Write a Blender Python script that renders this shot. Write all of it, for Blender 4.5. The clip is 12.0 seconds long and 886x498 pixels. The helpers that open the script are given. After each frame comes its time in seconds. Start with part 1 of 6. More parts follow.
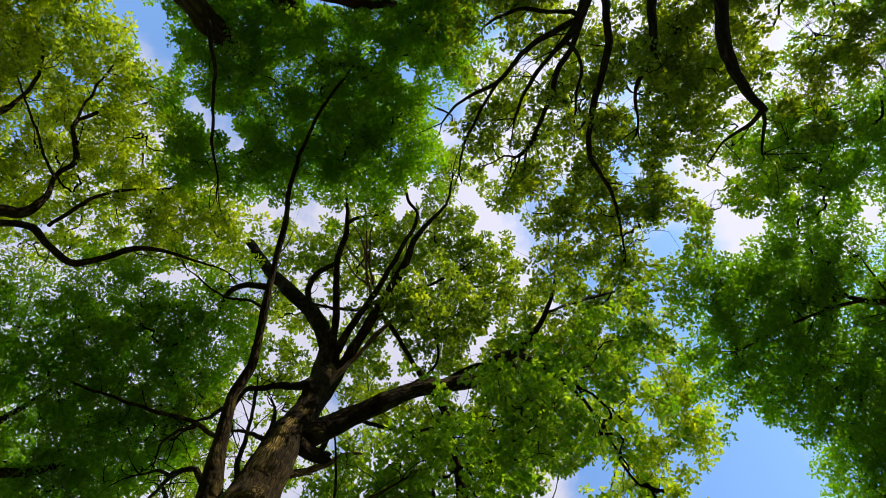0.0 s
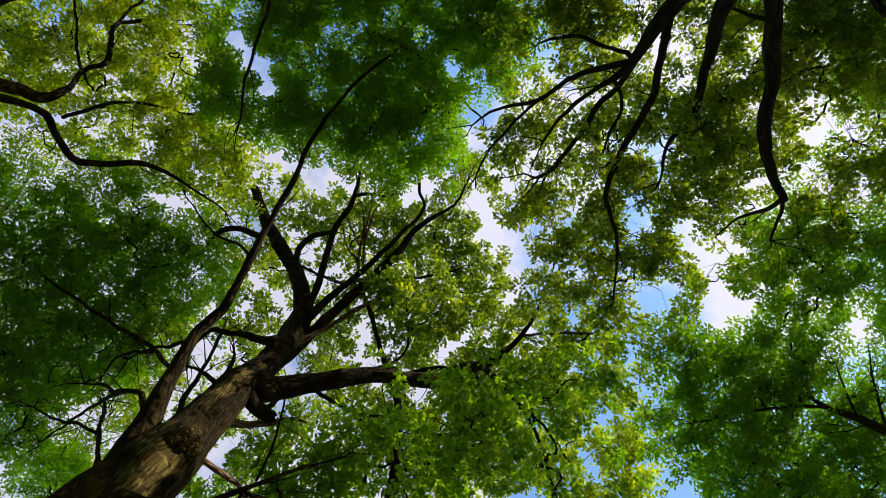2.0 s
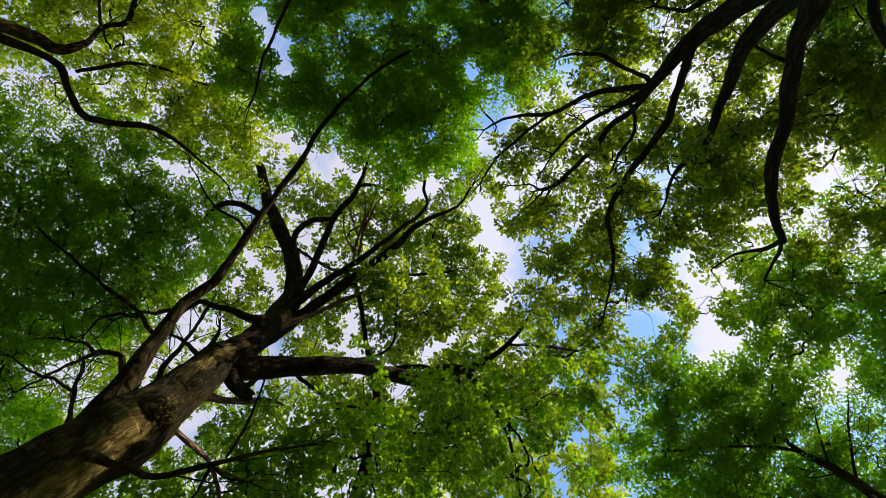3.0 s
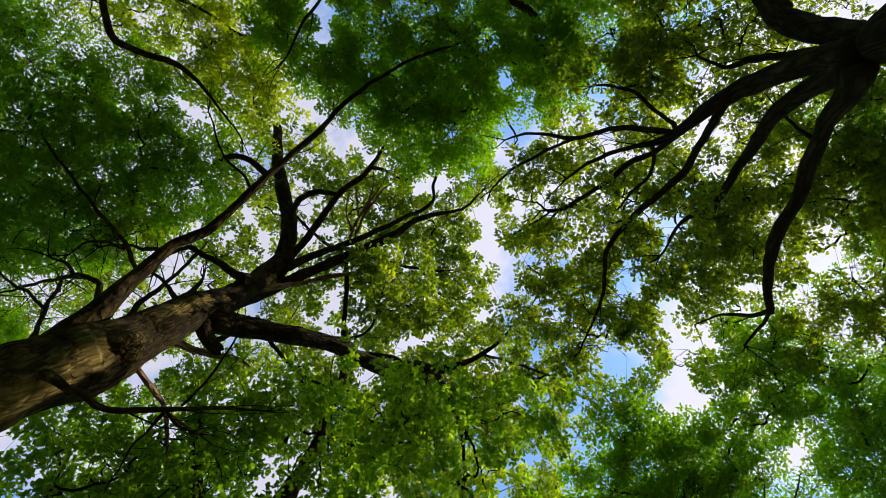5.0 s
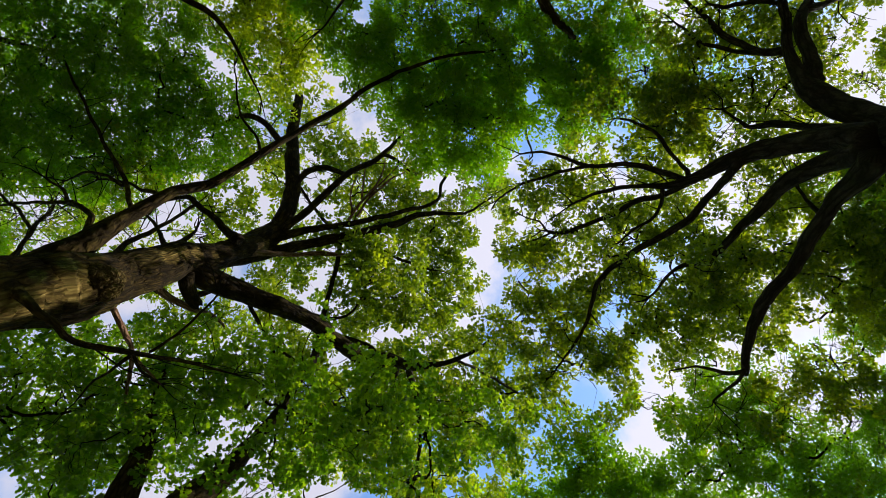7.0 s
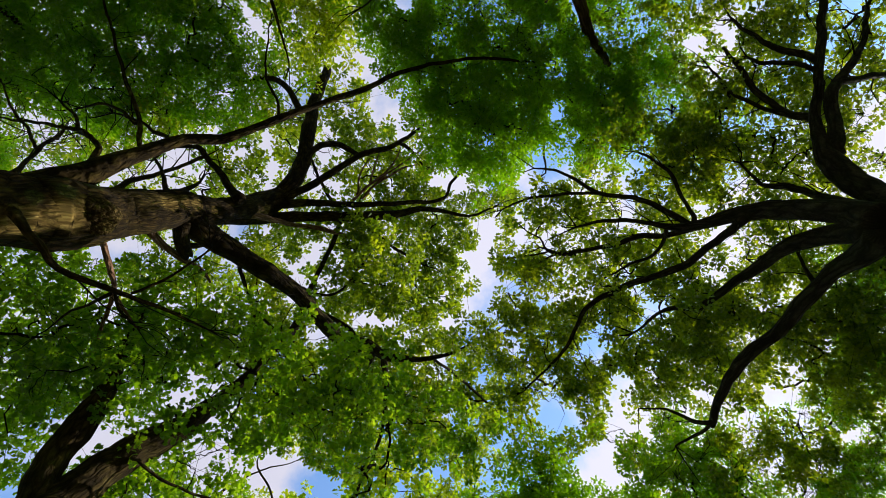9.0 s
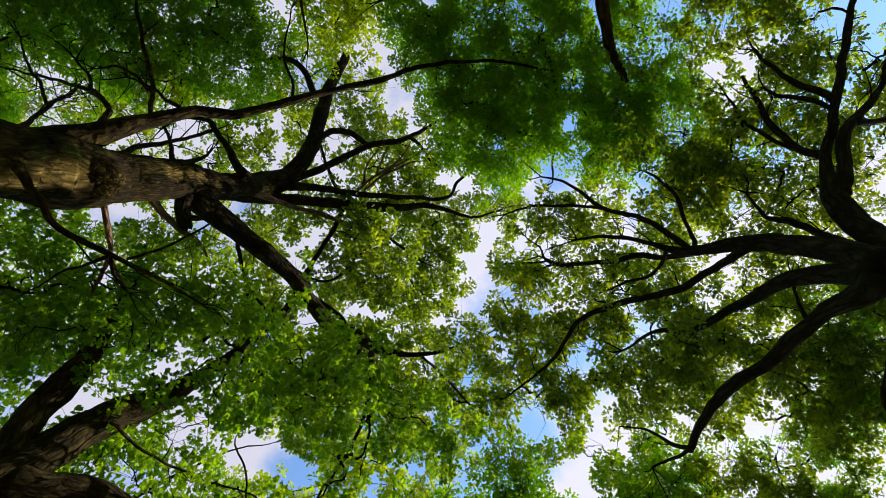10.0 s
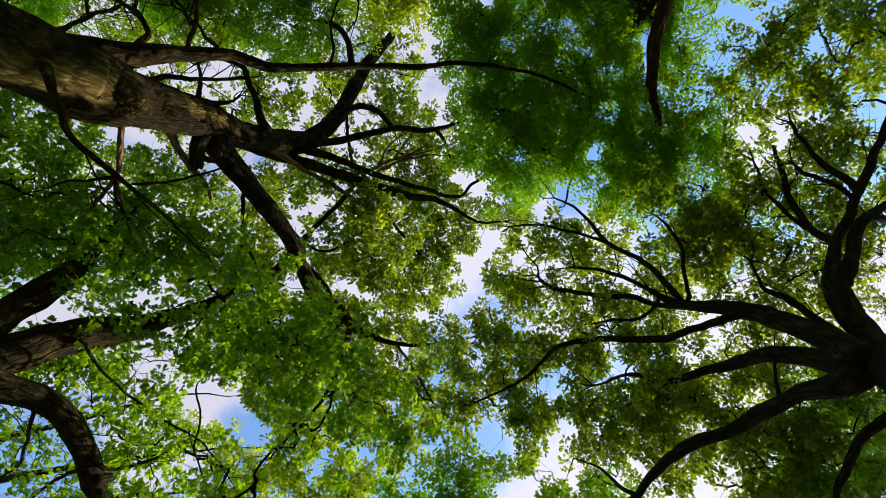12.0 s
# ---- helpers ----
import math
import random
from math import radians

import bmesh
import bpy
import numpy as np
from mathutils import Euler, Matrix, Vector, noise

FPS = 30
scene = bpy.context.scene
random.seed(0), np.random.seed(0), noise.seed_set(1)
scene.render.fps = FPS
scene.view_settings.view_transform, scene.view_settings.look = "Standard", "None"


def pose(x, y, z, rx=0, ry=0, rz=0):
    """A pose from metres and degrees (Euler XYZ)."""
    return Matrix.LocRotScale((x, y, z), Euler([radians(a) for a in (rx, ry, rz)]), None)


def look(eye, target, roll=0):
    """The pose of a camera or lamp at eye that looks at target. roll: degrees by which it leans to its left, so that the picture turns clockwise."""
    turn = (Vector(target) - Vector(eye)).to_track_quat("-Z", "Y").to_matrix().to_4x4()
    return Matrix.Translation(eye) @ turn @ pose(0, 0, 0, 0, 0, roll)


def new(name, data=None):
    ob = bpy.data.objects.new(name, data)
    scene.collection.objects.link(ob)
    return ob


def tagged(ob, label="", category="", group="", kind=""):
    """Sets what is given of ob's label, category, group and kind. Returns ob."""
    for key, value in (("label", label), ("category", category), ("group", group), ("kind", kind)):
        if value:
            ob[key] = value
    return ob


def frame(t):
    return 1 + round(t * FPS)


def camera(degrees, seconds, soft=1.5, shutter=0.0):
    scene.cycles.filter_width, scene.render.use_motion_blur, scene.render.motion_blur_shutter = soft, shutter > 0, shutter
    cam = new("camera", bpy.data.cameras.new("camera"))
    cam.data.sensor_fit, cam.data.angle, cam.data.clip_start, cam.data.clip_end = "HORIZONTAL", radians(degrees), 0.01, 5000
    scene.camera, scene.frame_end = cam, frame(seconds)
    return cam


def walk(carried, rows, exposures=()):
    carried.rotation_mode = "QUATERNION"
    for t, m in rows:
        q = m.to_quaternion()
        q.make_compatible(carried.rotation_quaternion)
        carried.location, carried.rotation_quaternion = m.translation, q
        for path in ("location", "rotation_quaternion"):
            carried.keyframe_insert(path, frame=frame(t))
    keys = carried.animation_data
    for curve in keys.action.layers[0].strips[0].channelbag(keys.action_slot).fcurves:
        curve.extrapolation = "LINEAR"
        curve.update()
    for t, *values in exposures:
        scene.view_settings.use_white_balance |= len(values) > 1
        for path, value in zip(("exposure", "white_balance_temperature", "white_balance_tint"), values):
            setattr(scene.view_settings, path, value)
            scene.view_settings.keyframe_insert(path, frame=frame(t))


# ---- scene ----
# The camera stands under the trees, looks straight up and turns about its own axis.
cam = camera(94, 12.0, soft=0.75)
walk(cam, [(t, pose(0, 0, 1.6, rx, ry, rz)) for t, rx, ry, rz in [
    (0, 180.00, -0.00, 0.00),
    (0.5, 179.94, 0.13, -4.07),
    (1, 179.88, 0.24, -8.02),
    (1.5, 179.76, 0.35, -11.83),
    (2, 179.70, 0.46, -15.54),
    (2.5, 179.66, 0.60, -19.11),
    (3, 179.66, 0.80, -22.49),
    (5, 179.30, 1.23, -34.81),
    (5.5, 179.20, 1.34, -37.78),
    (6, 179.13, 1.45, -40.61),
    (6.5, 179.08, 1.59, -43.34),
    (7, 179.03, 1.70, -46.05),
    (9, 178.46, 1.86, -56.90),
    (9.5, 178.26, 1.87, -59.84),
    (10, 178.06, 1.81, -62.92),
    (10.5, 177.87, 1.72, -66.14),
    (11, 177.67, 1.60, -69.43),
    (11.5, 177.48, 1.51, -72.74),
    (12, 177.31, 1.38, -76.05),
]])

# ---- light ----
SUN_TOWARDS = Vector((0.63, -0.485, 0.605)).normalized()
sun_data = bpy.data.lights.new("sun", "SUN")
sun_data.energy, sun_data.angle, sun_data.color = 5.0, radians(0.55), (1.0, 0.93, 0.80)
sun = new("sun", sun_data)
sun.matrix_world = look((25, -20, 40), Vector((25, -20, 40)) - SUN_TOWARDS)
scene.view_settings.exposure = 0.04

world = bpy.data.worlds.new("summer_sky")
scene.world = world
world.use_nodes = True
wt = world.node_tree
wt.nodes.clear()
w_out = wt.nodes.new("ShaderNodeOutputWorld")
w_bg = wt.nodes.new("ShaderNodeBackground")
w_sky = wt.nodes.new("ShaderNodeTexSky")
w_sky.sky_type, w_sky.sun_disc = "NISHITA", False
w_sky.sun_elevation = math.asin(SUN_TOWARDS.z)
w_sky.sun_rotation = math.atan2(SUN_TOWARDS.x, SUN_TOWARDS.y)
w_sky.air_density, w_sky.dust_density, w_sky.ozone_density = 1.0, 0.2, 2.0
w_co = wt.nodes.new("ShaderNodeTexCoord")
w_noise = wt.nodes.new("ShaderNodeTexNoise")
w_noise.inputs["Scale"].default_value = 3.4
w_noise.inputs["Detail"].default_value = 8.0
w_noise.inputs["Roughness"].default_value = 0.56
wt.links.new(w_co.outputs["Generated"], w_noise.inputs["Vector"])


def sky_math(op, a, b):
    n = wt.nodes.new("ShaderNodeMath")
    n.operation = op
    for sock, v in zip(n.inputs, (a, b)):
        if hasattr(v, "is_linked"):
            wt.links.new(v, sock)
        else:
            sock.default_value = v
    return n.outputs[0]


def cloud_bank(towards, reach):
    """How far a direction lies inside a cumulus bank: 1 at its middle, 0 at its rim."""
    n = wt.nodes.new("ShaderNodeVectorMath")
    n.operation = "DISTANCE"
    n.inputs[1].default_value = Vector(towards).normalized()
    wt.links.new(w_co.outputs["Generated"], n.inputs[0])
    return sky_math("SUBTRACT", 1.0, sky_math("DIVIDE", n.outputs["Value"], reach))


banks = sky_math("MAXIMUM", cloud_bank((0.0, 0.10, 1.0), 0.34), cloud_bank((0.80, -0.34, 1.0), 0.32))
banks = sky_math("MAXIMUM", banks, cloud_bank((-0.7, 0.3, 1.0), 0.42))
banks = sky_math("MAXIMUM", banks, cloud_bank((-0.1, 0.75, 1.0), 0.25))
banks = sky_math("MAXIMUM", banks, cloud_bank((0.95, -0.80, 1.0), 0.55))
banks = sky_math("MAXIMUM", banks, cloud_bank((0.24, 0.63, 1.0), 0.17))
banks = sky_math("MAXIMUM", banks, cloud_bank((-0.02, -0.85, 1.0), 0.13))
banks = sky_math("MAXIMUM", banks, -0.9)
puffs = sky_math("MULTIPLY", sky_math("SUBTRACT", w_noise.outputs["Fac"], 0.5), 3.2)
w_ramp = wt.nodes.new("ShaderNodeMapRange")
w_ramp.interpolation_type = "SMOOTHSTEP"
w_ramp.inputs["From Min"].default_value = -0.15
w_ramp.inputs["From Max"].default_value = 0.40
w_mix = wt.nodes.new("ShaderNodeMix")
w_mix.data_type = "RGBA"
w_glow = wt.nodes.new("ShaderNodeVectorMath")
w_glow.operation = "DOT_PRODUCT"
w_glow.inputs[1].default_value = SUN_TOWARDS
wt.links.new(w_co.outputs["Generated"], w_glow.inputs[0])
w_bright = wt.nodes.new("ShaderNodeMapRange")
w_bright.inputs["From Min"].default_value, w_bright.inputs["From Max"].default_value = 0.35, 0.95
w_bright.inputs["To Min"].default_value, w_bright.inputs["To Max"].default_value = 0.94, 1.22
wt.links.new(w_glow.outputs["Value"], w_bright.inputs["Value"])
w_cloud = wt.nodes.new("ShaderNodeVectorMath")
w_cloud.operation = "SCALE"
w_cloud.inputs[0].default_value = (7.25, 7.2, 8.6)
wt.links.new(w_bright.outputs["Result"], w_cloud.inputs["Scale"])
wt.links.new(w_cloud.outputs["Vector"], w_mix.inputs[7])
wt.links.new(sky_math("ADD", banks, puffs), w_ramp.inputs["Value"])
wt.links.new(w_ramp.outputs["Result"], w_mix.inputs[0])
w_hsv = wt.nodes.new("ShaderNodeHueSaturation")
w_hsv.inputs["Saturation"].default_value, w_hsv.inputs["Value"].default_value = 1.08, 3.4
wt.links.new(w_sky.outputs["Color"], w_hsv.inputs["Color"])
wt.links.new(w_hsv.outputs["Color"], w_mix.inputs[6])
wt.links.new(w_mix.outputs[2], w_bg.inputs["Color"])
w_bg.inputs["Strength"].default_value = 0.10
wt.links.new(w_bg.outputs["Background"], w_out.inputs["Surface"])


# ---- materials ----
class Nodes:
    """A node material in the making."""

    def __init__(self, name):
        self.mat = bpy.data.materials.new(name)
        self.mat.use_nodes = True
        self.tree = self.mat.node_tree
        self.tree.nodes.clear()
        self.out = self.add("ShaderNodeOutputMaterial")

    def add(self, kind, **inputs):
        n = self.tree.nodes.new(kind)
        for k, v in inputs.items():
            n.inputs[k.replace("_", " ")].default_value = v
        return n

    def link(self, a, b):
        self.tree.links.new(a, b)

    def noise(self, vector, scale, detail=4.0, rough=0.55):
        n = self.add("ShaderNodeTexNoise", Scale=scale, Detail=detail, Roughness=rough)
        self.link(vector, n.inputs["Vector"])
        return n.outputs["Fac"]

    def ramp(self, fac, stops):
        n = self.add("ShaderNodeValToRGB")
        cr = n.color_ramp
        while len(cr.elements) < len(stops):
            cr.elements.new(0.5)
        for e, (p, c) in zip(cr.elements, stops):
            e.position, e.color = p, (*c, 1.0)
        self.link(fac, n.inputs["Fac"])
        return n.outputs["Color"]

    def mix(self, fac, a, b, blend="MIX"):
        n = self.add("ShaderNodeMix")
        n.data_type, n.blend_type = "RGBA", blend
        for sock, v in ((n.inputs[0], fac), (n.inputs[6], a), (n.inputs[7], b)):
            if hasattr(v, "is_linked"):
                self.link(v, sock)
            else:
                sock.default_value = v
        return n.outputs[2]


def bark_material(name, deep, mid, high, moss, moss_amount, furrow=9.0, lichen_sunflecks=(), mosses=(), long=0.18):
    """Furrowed bark: long ridges, plates cracked across, fine grain, and patches of moss or lichen. Pale spots (x, y,
    z, reach) are lichen and sun flecks painted into the colour; mosses: where green moss grows, in the same form. long:
    how far the furrows run on.
    """
    m = Nodes(name)
    uv = m.add("ShaderNodeUVMap")
    uv.uv_map = "bark"
    obj = m.add("ShaderNodeTexCoord").outputs["Object"]
    wander = m.add("ShaderNodeTexNoise", Scale=3.0, Detail=3.0)
    m.link(obj, wander.inputs["Vector"])
    bend = m.add("ShaderNodeVectorMath")
    bend.operation = "MULTIPLY_ADD"
    bend.inputs[1].default_value = (0.10, 0.10, 0.0)
    m.link(wander.outputs["Color"], bend.inputs[0])
    m.link(uv.outputs["UV"], bend.inputs[2])

    def stretched(sx, sy):
        mp = m.add("ShaderNodeMapping")
        mp.inputs["Scale"].default_value = (sx, sy, 1.0)
        m.link(bend.outputs[0], mp.inputs["Vector"])
        return mp.outputs["Vector"]

    def cracks(vector, width):
        v = m.add("ShaderNodeTexVoronoi", Scale=1.0)
        v.feature = "DISTANCE_TO_EDGE"
        m.link(vector, v.inputs["Vector"])
        r = m.add("ShaderNodeMapRange")
        r.interpolation_type = "SMOOTHSTEP"
        r.inputs["From Max"].default_value = width
        m.link(v.outputs["Distance"], r.inputs["Value"])
        return r.outputs["Result"]

    ridges = m.noise(stretched(furrow * 1.8, furrow * long), 1.0, 6.0, 0.65)
    plates = cracks(stretched(furrow * 2.0, furrow * long * 1.45), 0.30)
    small = cracks(stretched(furrow * 5.0, furrow * 1.2), 0.35)
    fine = m.noise(obj, 60.0, 4.0, 0.6)
    blotch = m.noise(obj, 7.0, 5.0, 0.65)
    broad = m.noise(obj, 1.9, 4.0, 0.6)
    base = m.mix(0.5, m.ramp(ridges, [(0.26, deep), (0.54, mid), (0.78, high)]), m.ramp(blotch, [(0.32, deep), (0.52, mid), (0.74, high)]))
    base = m.mix(0.28, base, m.ramp(fine, [(0.3, (0.2, 0.2, 0.2)), (0.7, (0.95, 0.93, 0.9))]), "OVERLAY")
    mo = m.add("ShaderNodeMapRange")
    mo.inputs["From Min"].default_value, mo.inputs["From Max"].default_value = 0.50, 0.64
    mo.inputs["To Max"].default_value = moss_amount
    m.link(broad, mo.inputs["Value"])
    base = m.mix(mo.outputs["Result"], base, (*moss, 1.0))
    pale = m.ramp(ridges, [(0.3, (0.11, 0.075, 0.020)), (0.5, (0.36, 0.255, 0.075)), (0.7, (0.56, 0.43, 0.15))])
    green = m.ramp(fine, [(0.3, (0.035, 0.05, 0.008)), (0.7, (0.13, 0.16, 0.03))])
    for x, y, z, reach, spot_colour in [(*p, pale) for p in lichen_sunflecks] + [(*p, green) for p in mosses]:
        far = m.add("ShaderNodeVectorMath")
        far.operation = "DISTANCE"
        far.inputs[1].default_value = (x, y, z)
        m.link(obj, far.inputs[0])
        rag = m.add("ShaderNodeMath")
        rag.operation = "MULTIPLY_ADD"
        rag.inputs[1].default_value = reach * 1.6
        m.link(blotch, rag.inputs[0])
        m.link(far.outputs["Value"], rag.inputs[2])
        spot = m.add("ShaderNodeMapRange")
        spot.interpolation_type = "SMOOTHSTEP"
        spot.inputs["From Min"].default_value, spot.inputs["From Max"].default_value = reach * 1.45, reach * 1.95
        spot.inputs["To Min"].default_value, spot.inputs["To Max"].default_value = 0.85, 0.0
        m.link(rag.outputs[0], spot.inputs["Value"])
        base = m.mix(spot.outputs["Result"], base, spot_colour)
    base = m.mix(1.0, base, m.mix(plates, (0.45, 0.42, 0.38, 1.0), (1, 1, 1, 1)), "MULTIPLY")
    base = m.mix(1.0, base, m.mix(small, (0.75, 0.73, 0.70, 1.0), (1, 1, 1, 1)), "MULTIPLY")

    def total(a, k, b):
        n = m.add("ShaderNodeMath")
        n.operation = "MULTIPLY_ADD"
        n.inputs[1].default_value = k
        m.link(a, n.inputs[0])
        m.link(b, n.inputs[2])
        return n.outputs[0]

    bump = m.add("ShaderNodeBump", Strength=1.0, Distance=0.03)
    m.link(total(small, 0.18, total(plates, 0.5, ridges)), bump.inputs["Height"])
    b = m.add("ShaderNodeBsdfPrincipled", Roughness=0.92)
    b.inputs["Specular IOR Level"].default_value = 0.15
    m.link(base, b.inputs["Base Color"])
    m.link(bump.outputs["Normal"], b.inputs["Normal"])
    m.link(b.outputs["BSDF"], m.out.inputs["Surface"])
    return m.mat


def leaf_material(name, tops, glow, gloss=0.025, vary=1.0):
    """A leaf that scatters light on its face and lets part of it through. vary: how far leaves, and the lit and shaded
    tufts painted in, differ in colour.
    """
    m = Nodes(name)
    geo = m.add("ShaderNodeNewGeometry")
    obj = geo.outputs["Position"]
    own = m.add("ShaderNodeMath")
    own.operation = "ADD"
    m.link(geo.outputs["Random Per Island"], own.inputs[0])
    m.link(m.add("ShaderNodeObjectInfo").outputs["Random"], own.inputs[1])
    wrap = m.add("ShaderNodeMath")
    wrap.operation = "FRACT"
    m.link(own.outputs[0], wrap.inputs[0])
    rnd = wrap.outputs[0]
    broad = m.noise(obj, 0.55, 2.0, 0.5)
    # Tuft tone varies, boosted to put sunlit and shaded clumps into the colour.
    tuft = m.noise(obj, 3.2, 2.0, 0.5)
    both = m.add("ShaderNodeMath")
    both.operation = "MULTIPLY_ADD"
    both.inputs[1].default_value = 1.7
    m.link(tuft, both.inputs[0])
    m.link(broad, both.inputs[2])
    shift = m.add("ShaderNodeMath")
    shift.operation = "MULTIPLY_ADD"
    shift.inputs[1].default_value = 0.52 * vary
    m.link(rnd, shift.inputs[0])
    half = m.add("ShaderNodeMath")
    half.operation = "MULTIPLY_ADD"
    half.inputs[1].default_value, half.inputs[2].default_value = vary, 0.5 - 0.26 * vary - 1.35 * vary
    m.link(both.outputs[0], half.inputs[0])
    m.link(half.outputs[0], shift.inputs[2])
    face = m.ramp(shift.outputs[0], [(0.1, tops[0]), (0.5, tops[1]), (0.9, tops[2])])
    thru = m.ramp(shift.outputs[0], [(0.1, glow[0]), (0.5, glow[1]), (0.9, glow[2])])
    d = m.add("ShaderNodeBsdfDiffuse")
    t = m.add("ShaderNodeBsdfTranslucent")
    g = m.add("ShaderNodeBsdfGlossy", Roughness=0.42)
    m.link(face, d.inputs["Color"])
    m.link(thru, t.inputs["Color"])
    add = m.add("ShaderNodeAddShader")
    m.link(d.outputs[0], add.inputs[0])
    m.link(t.outputs[0], add.inputs[1])
    fr = m.add("ShaderNodeFresnel", IOR=1.4)
    k = m.add("ShaderNodeMath")
    k.operation = "MULTIPLY"
    k.inputs[1].default_value = gloss * 4
    m.link(fr.outputs[0], k.inputs[0])
    ms = m.add("ShaderNodeMixShader")
    m.link(k.outputs[0], ms.inputs[0])
    m.link(add.outputs[0], ms.inputs[1])
    m.link(g.outputs[0], ms.inputs[2])
    m.link(ms.outputs[0], m.out.inputs["Surface"])
    return m.mat


OAK_BARK = bark_material("oak_bark", (0.018, 0.012, 0.004), (0.058, 0.040, 0.013), (0.17, 0.12, 0.04), (0.15, 0.12, 0.03), 0.6, long=0.28)
# Pale spots: lichen by the burl, and sun flecks painted into the bark colour.
GREAT_BARK = bark_material("lichened_sunflecked_bark", (0.009, 0.0055, 0.0015), (0.040, 0.026, 0.007), (0.165, 0.108, 0.028), (0.15, 0.115, 0.022), 0.6, long=0.34,
                           lichen_sunflecks=((0.80, -0.70, 5.70, 0.30), (0.76, -0.62, 5.30, 0.30), (0.78, -1.09, 6.62, 0.26), (0.86, -0.89, 6.22, 0.24), (0.83, -0.79, 5.95, 0.24), (0.64, -1.36, 8.22, 0.17), (0.67, -1.40, 8.50, 0.13), (0.71, -1.45, 8.78, 0.12), (0.85, -1.51, 9.12, 0.09), (0.99, -1.88, 10.52, 0.15)),
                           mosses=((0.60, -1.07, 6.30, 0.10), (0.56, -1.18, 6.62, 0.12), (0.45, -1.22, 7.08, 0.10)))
# The tree stands against the light; that shade is put into its bark colour.
BACKLIT_BARK = bark_material("backlit_oak_bark", (0.024, 0.018, 0.014), (0.065, 0.050, 0.038), (0.14, 0.11, 0.084), (0.055, 0.06, 0.028), 0.4)
DEAD_BARK = bark_material("dead_wood", (0.14, 0.075, 0.05), (0.42, 0.245, 0.165), (0.60, 0.42, 0.31), (0.25, 0.22, 0.1), 0.15, 14.0)
LICHEN_BARK = bark_material("burl_bark", (0.02, 0.014, 0.005), (0.13, 0.09, 0.032), (0.32, 0.24, 0.08), (0.30, 0.23, 0.07), 0.6, 12.0)
RED_BARK = bark_material("reddish_bark", (0.06, 0.035, 0.024), (0.17, 0.10, 0.065), (0.30, 0.20, 0.14), (0.15, 0.13, 0.06), 0.2, 7.0)
SMOOTH_BARK = bark_material("smooth_grey_bark", (0.035, 0.027, 0.021), (0.085, 0.065, 0.05), (0.16, 0.12, 0.09), (0.10, 0.12, 0.05), 0.5, 5.0)
TWIG_BARK = bark_material("twig_bark", (0.02, 0.016, 0.012), (0.05, 0.038, 0.027), (0.10, 0.075, 0.055), (0.08, 0.09, 0.04), 0.2, 20.0)
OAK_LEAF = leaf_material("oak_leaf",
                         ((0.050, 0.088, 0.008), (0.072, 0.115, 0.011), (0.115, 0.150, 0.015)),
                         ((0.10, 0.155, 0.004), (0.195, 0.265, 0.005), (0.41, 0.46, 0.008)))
# Shaded and sunlit copies of the oak leaf, the light put into their colour.
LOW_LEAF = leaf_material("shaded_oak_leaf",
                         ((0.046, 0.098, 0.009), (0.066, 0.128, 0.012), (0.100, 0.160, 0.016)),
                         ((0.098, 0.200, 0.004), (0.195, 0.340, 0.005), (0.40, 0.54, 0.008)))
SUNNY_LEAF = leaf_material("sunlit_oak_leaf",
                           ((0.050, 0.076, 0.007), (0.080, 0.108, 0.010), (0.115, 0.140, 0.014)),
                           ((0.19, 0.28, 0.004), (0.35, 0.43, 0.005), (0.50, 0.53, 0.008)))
SPRIG_LEAF = leaf_material("fresh_oak_leaf",
                           ((0.08, 0.12, 0.008), (0.10, 0.15, 0.010), (0.13, 0.18, 0.012)),
                           ((0.34, 0.44, 0.006), (0.44, 0.54, 0.008), (0.52, 0.60, 0.010)))
MAPLE_LEAF = leaf_material("maple_leaf",
                           ((0.042, 0.084, 0.006), (0.064, 0.110, 0.008), (0.085, 0.132, 0.010)),
                           ((0.115, 0.27, 0.003), (0.195, 0.37, 0.004), (0.30, 0.46, 0.005)), vary=0.45)


def ground_material():
    m = Nodes("forest_floor")
    obj = m.add("ShaderNodeTexCoord").outputs["Object"]
    big = m.noise(obj, 0.35, 5.0, 0.6)
    small = m.noise(obj, 14.0, 6.0, 0.7)
    litter = m.ramp(small, [(0.3, (0.06, 0.042, 0.025)), (0.5, (0.15, 0.108, 0.064)), (0.72, (0.25, 0.19, 0.115))])
    grass = m.ramp(small, [(0.3, (0.018, 0.036, 0.009)), (0.6, (0.042, 0.075, 0.018)), (0.8, (0.07, 0.11, 0.03))])
    fac = m.add("ShaderNodeMapRange")
    fac.inputs["From Min"].default_value, fac.inputs["From Max"].default_value = 0.45, 0.58
    m.link(big, fac.inputs["Value"])
    bump = m.add("ShaderNodeBump", Strength=0.7, Distance=0.04)
    m.link(small, bump.inputs["Height"])
    b = m.add("ShaderNodeBsdfPrincipled", Roughness=0.95)
    m.link(m.mix(fac.outputs["Result"], litter, grass), b.inputs["Base Color"])
    m.link(bump.outputs["Normal"], b.inputs["Normal"])
    m.link(b.outputs["BSDF"], m.out.inputs["Surface"])
    return m.mat


GROUND = ground_material()


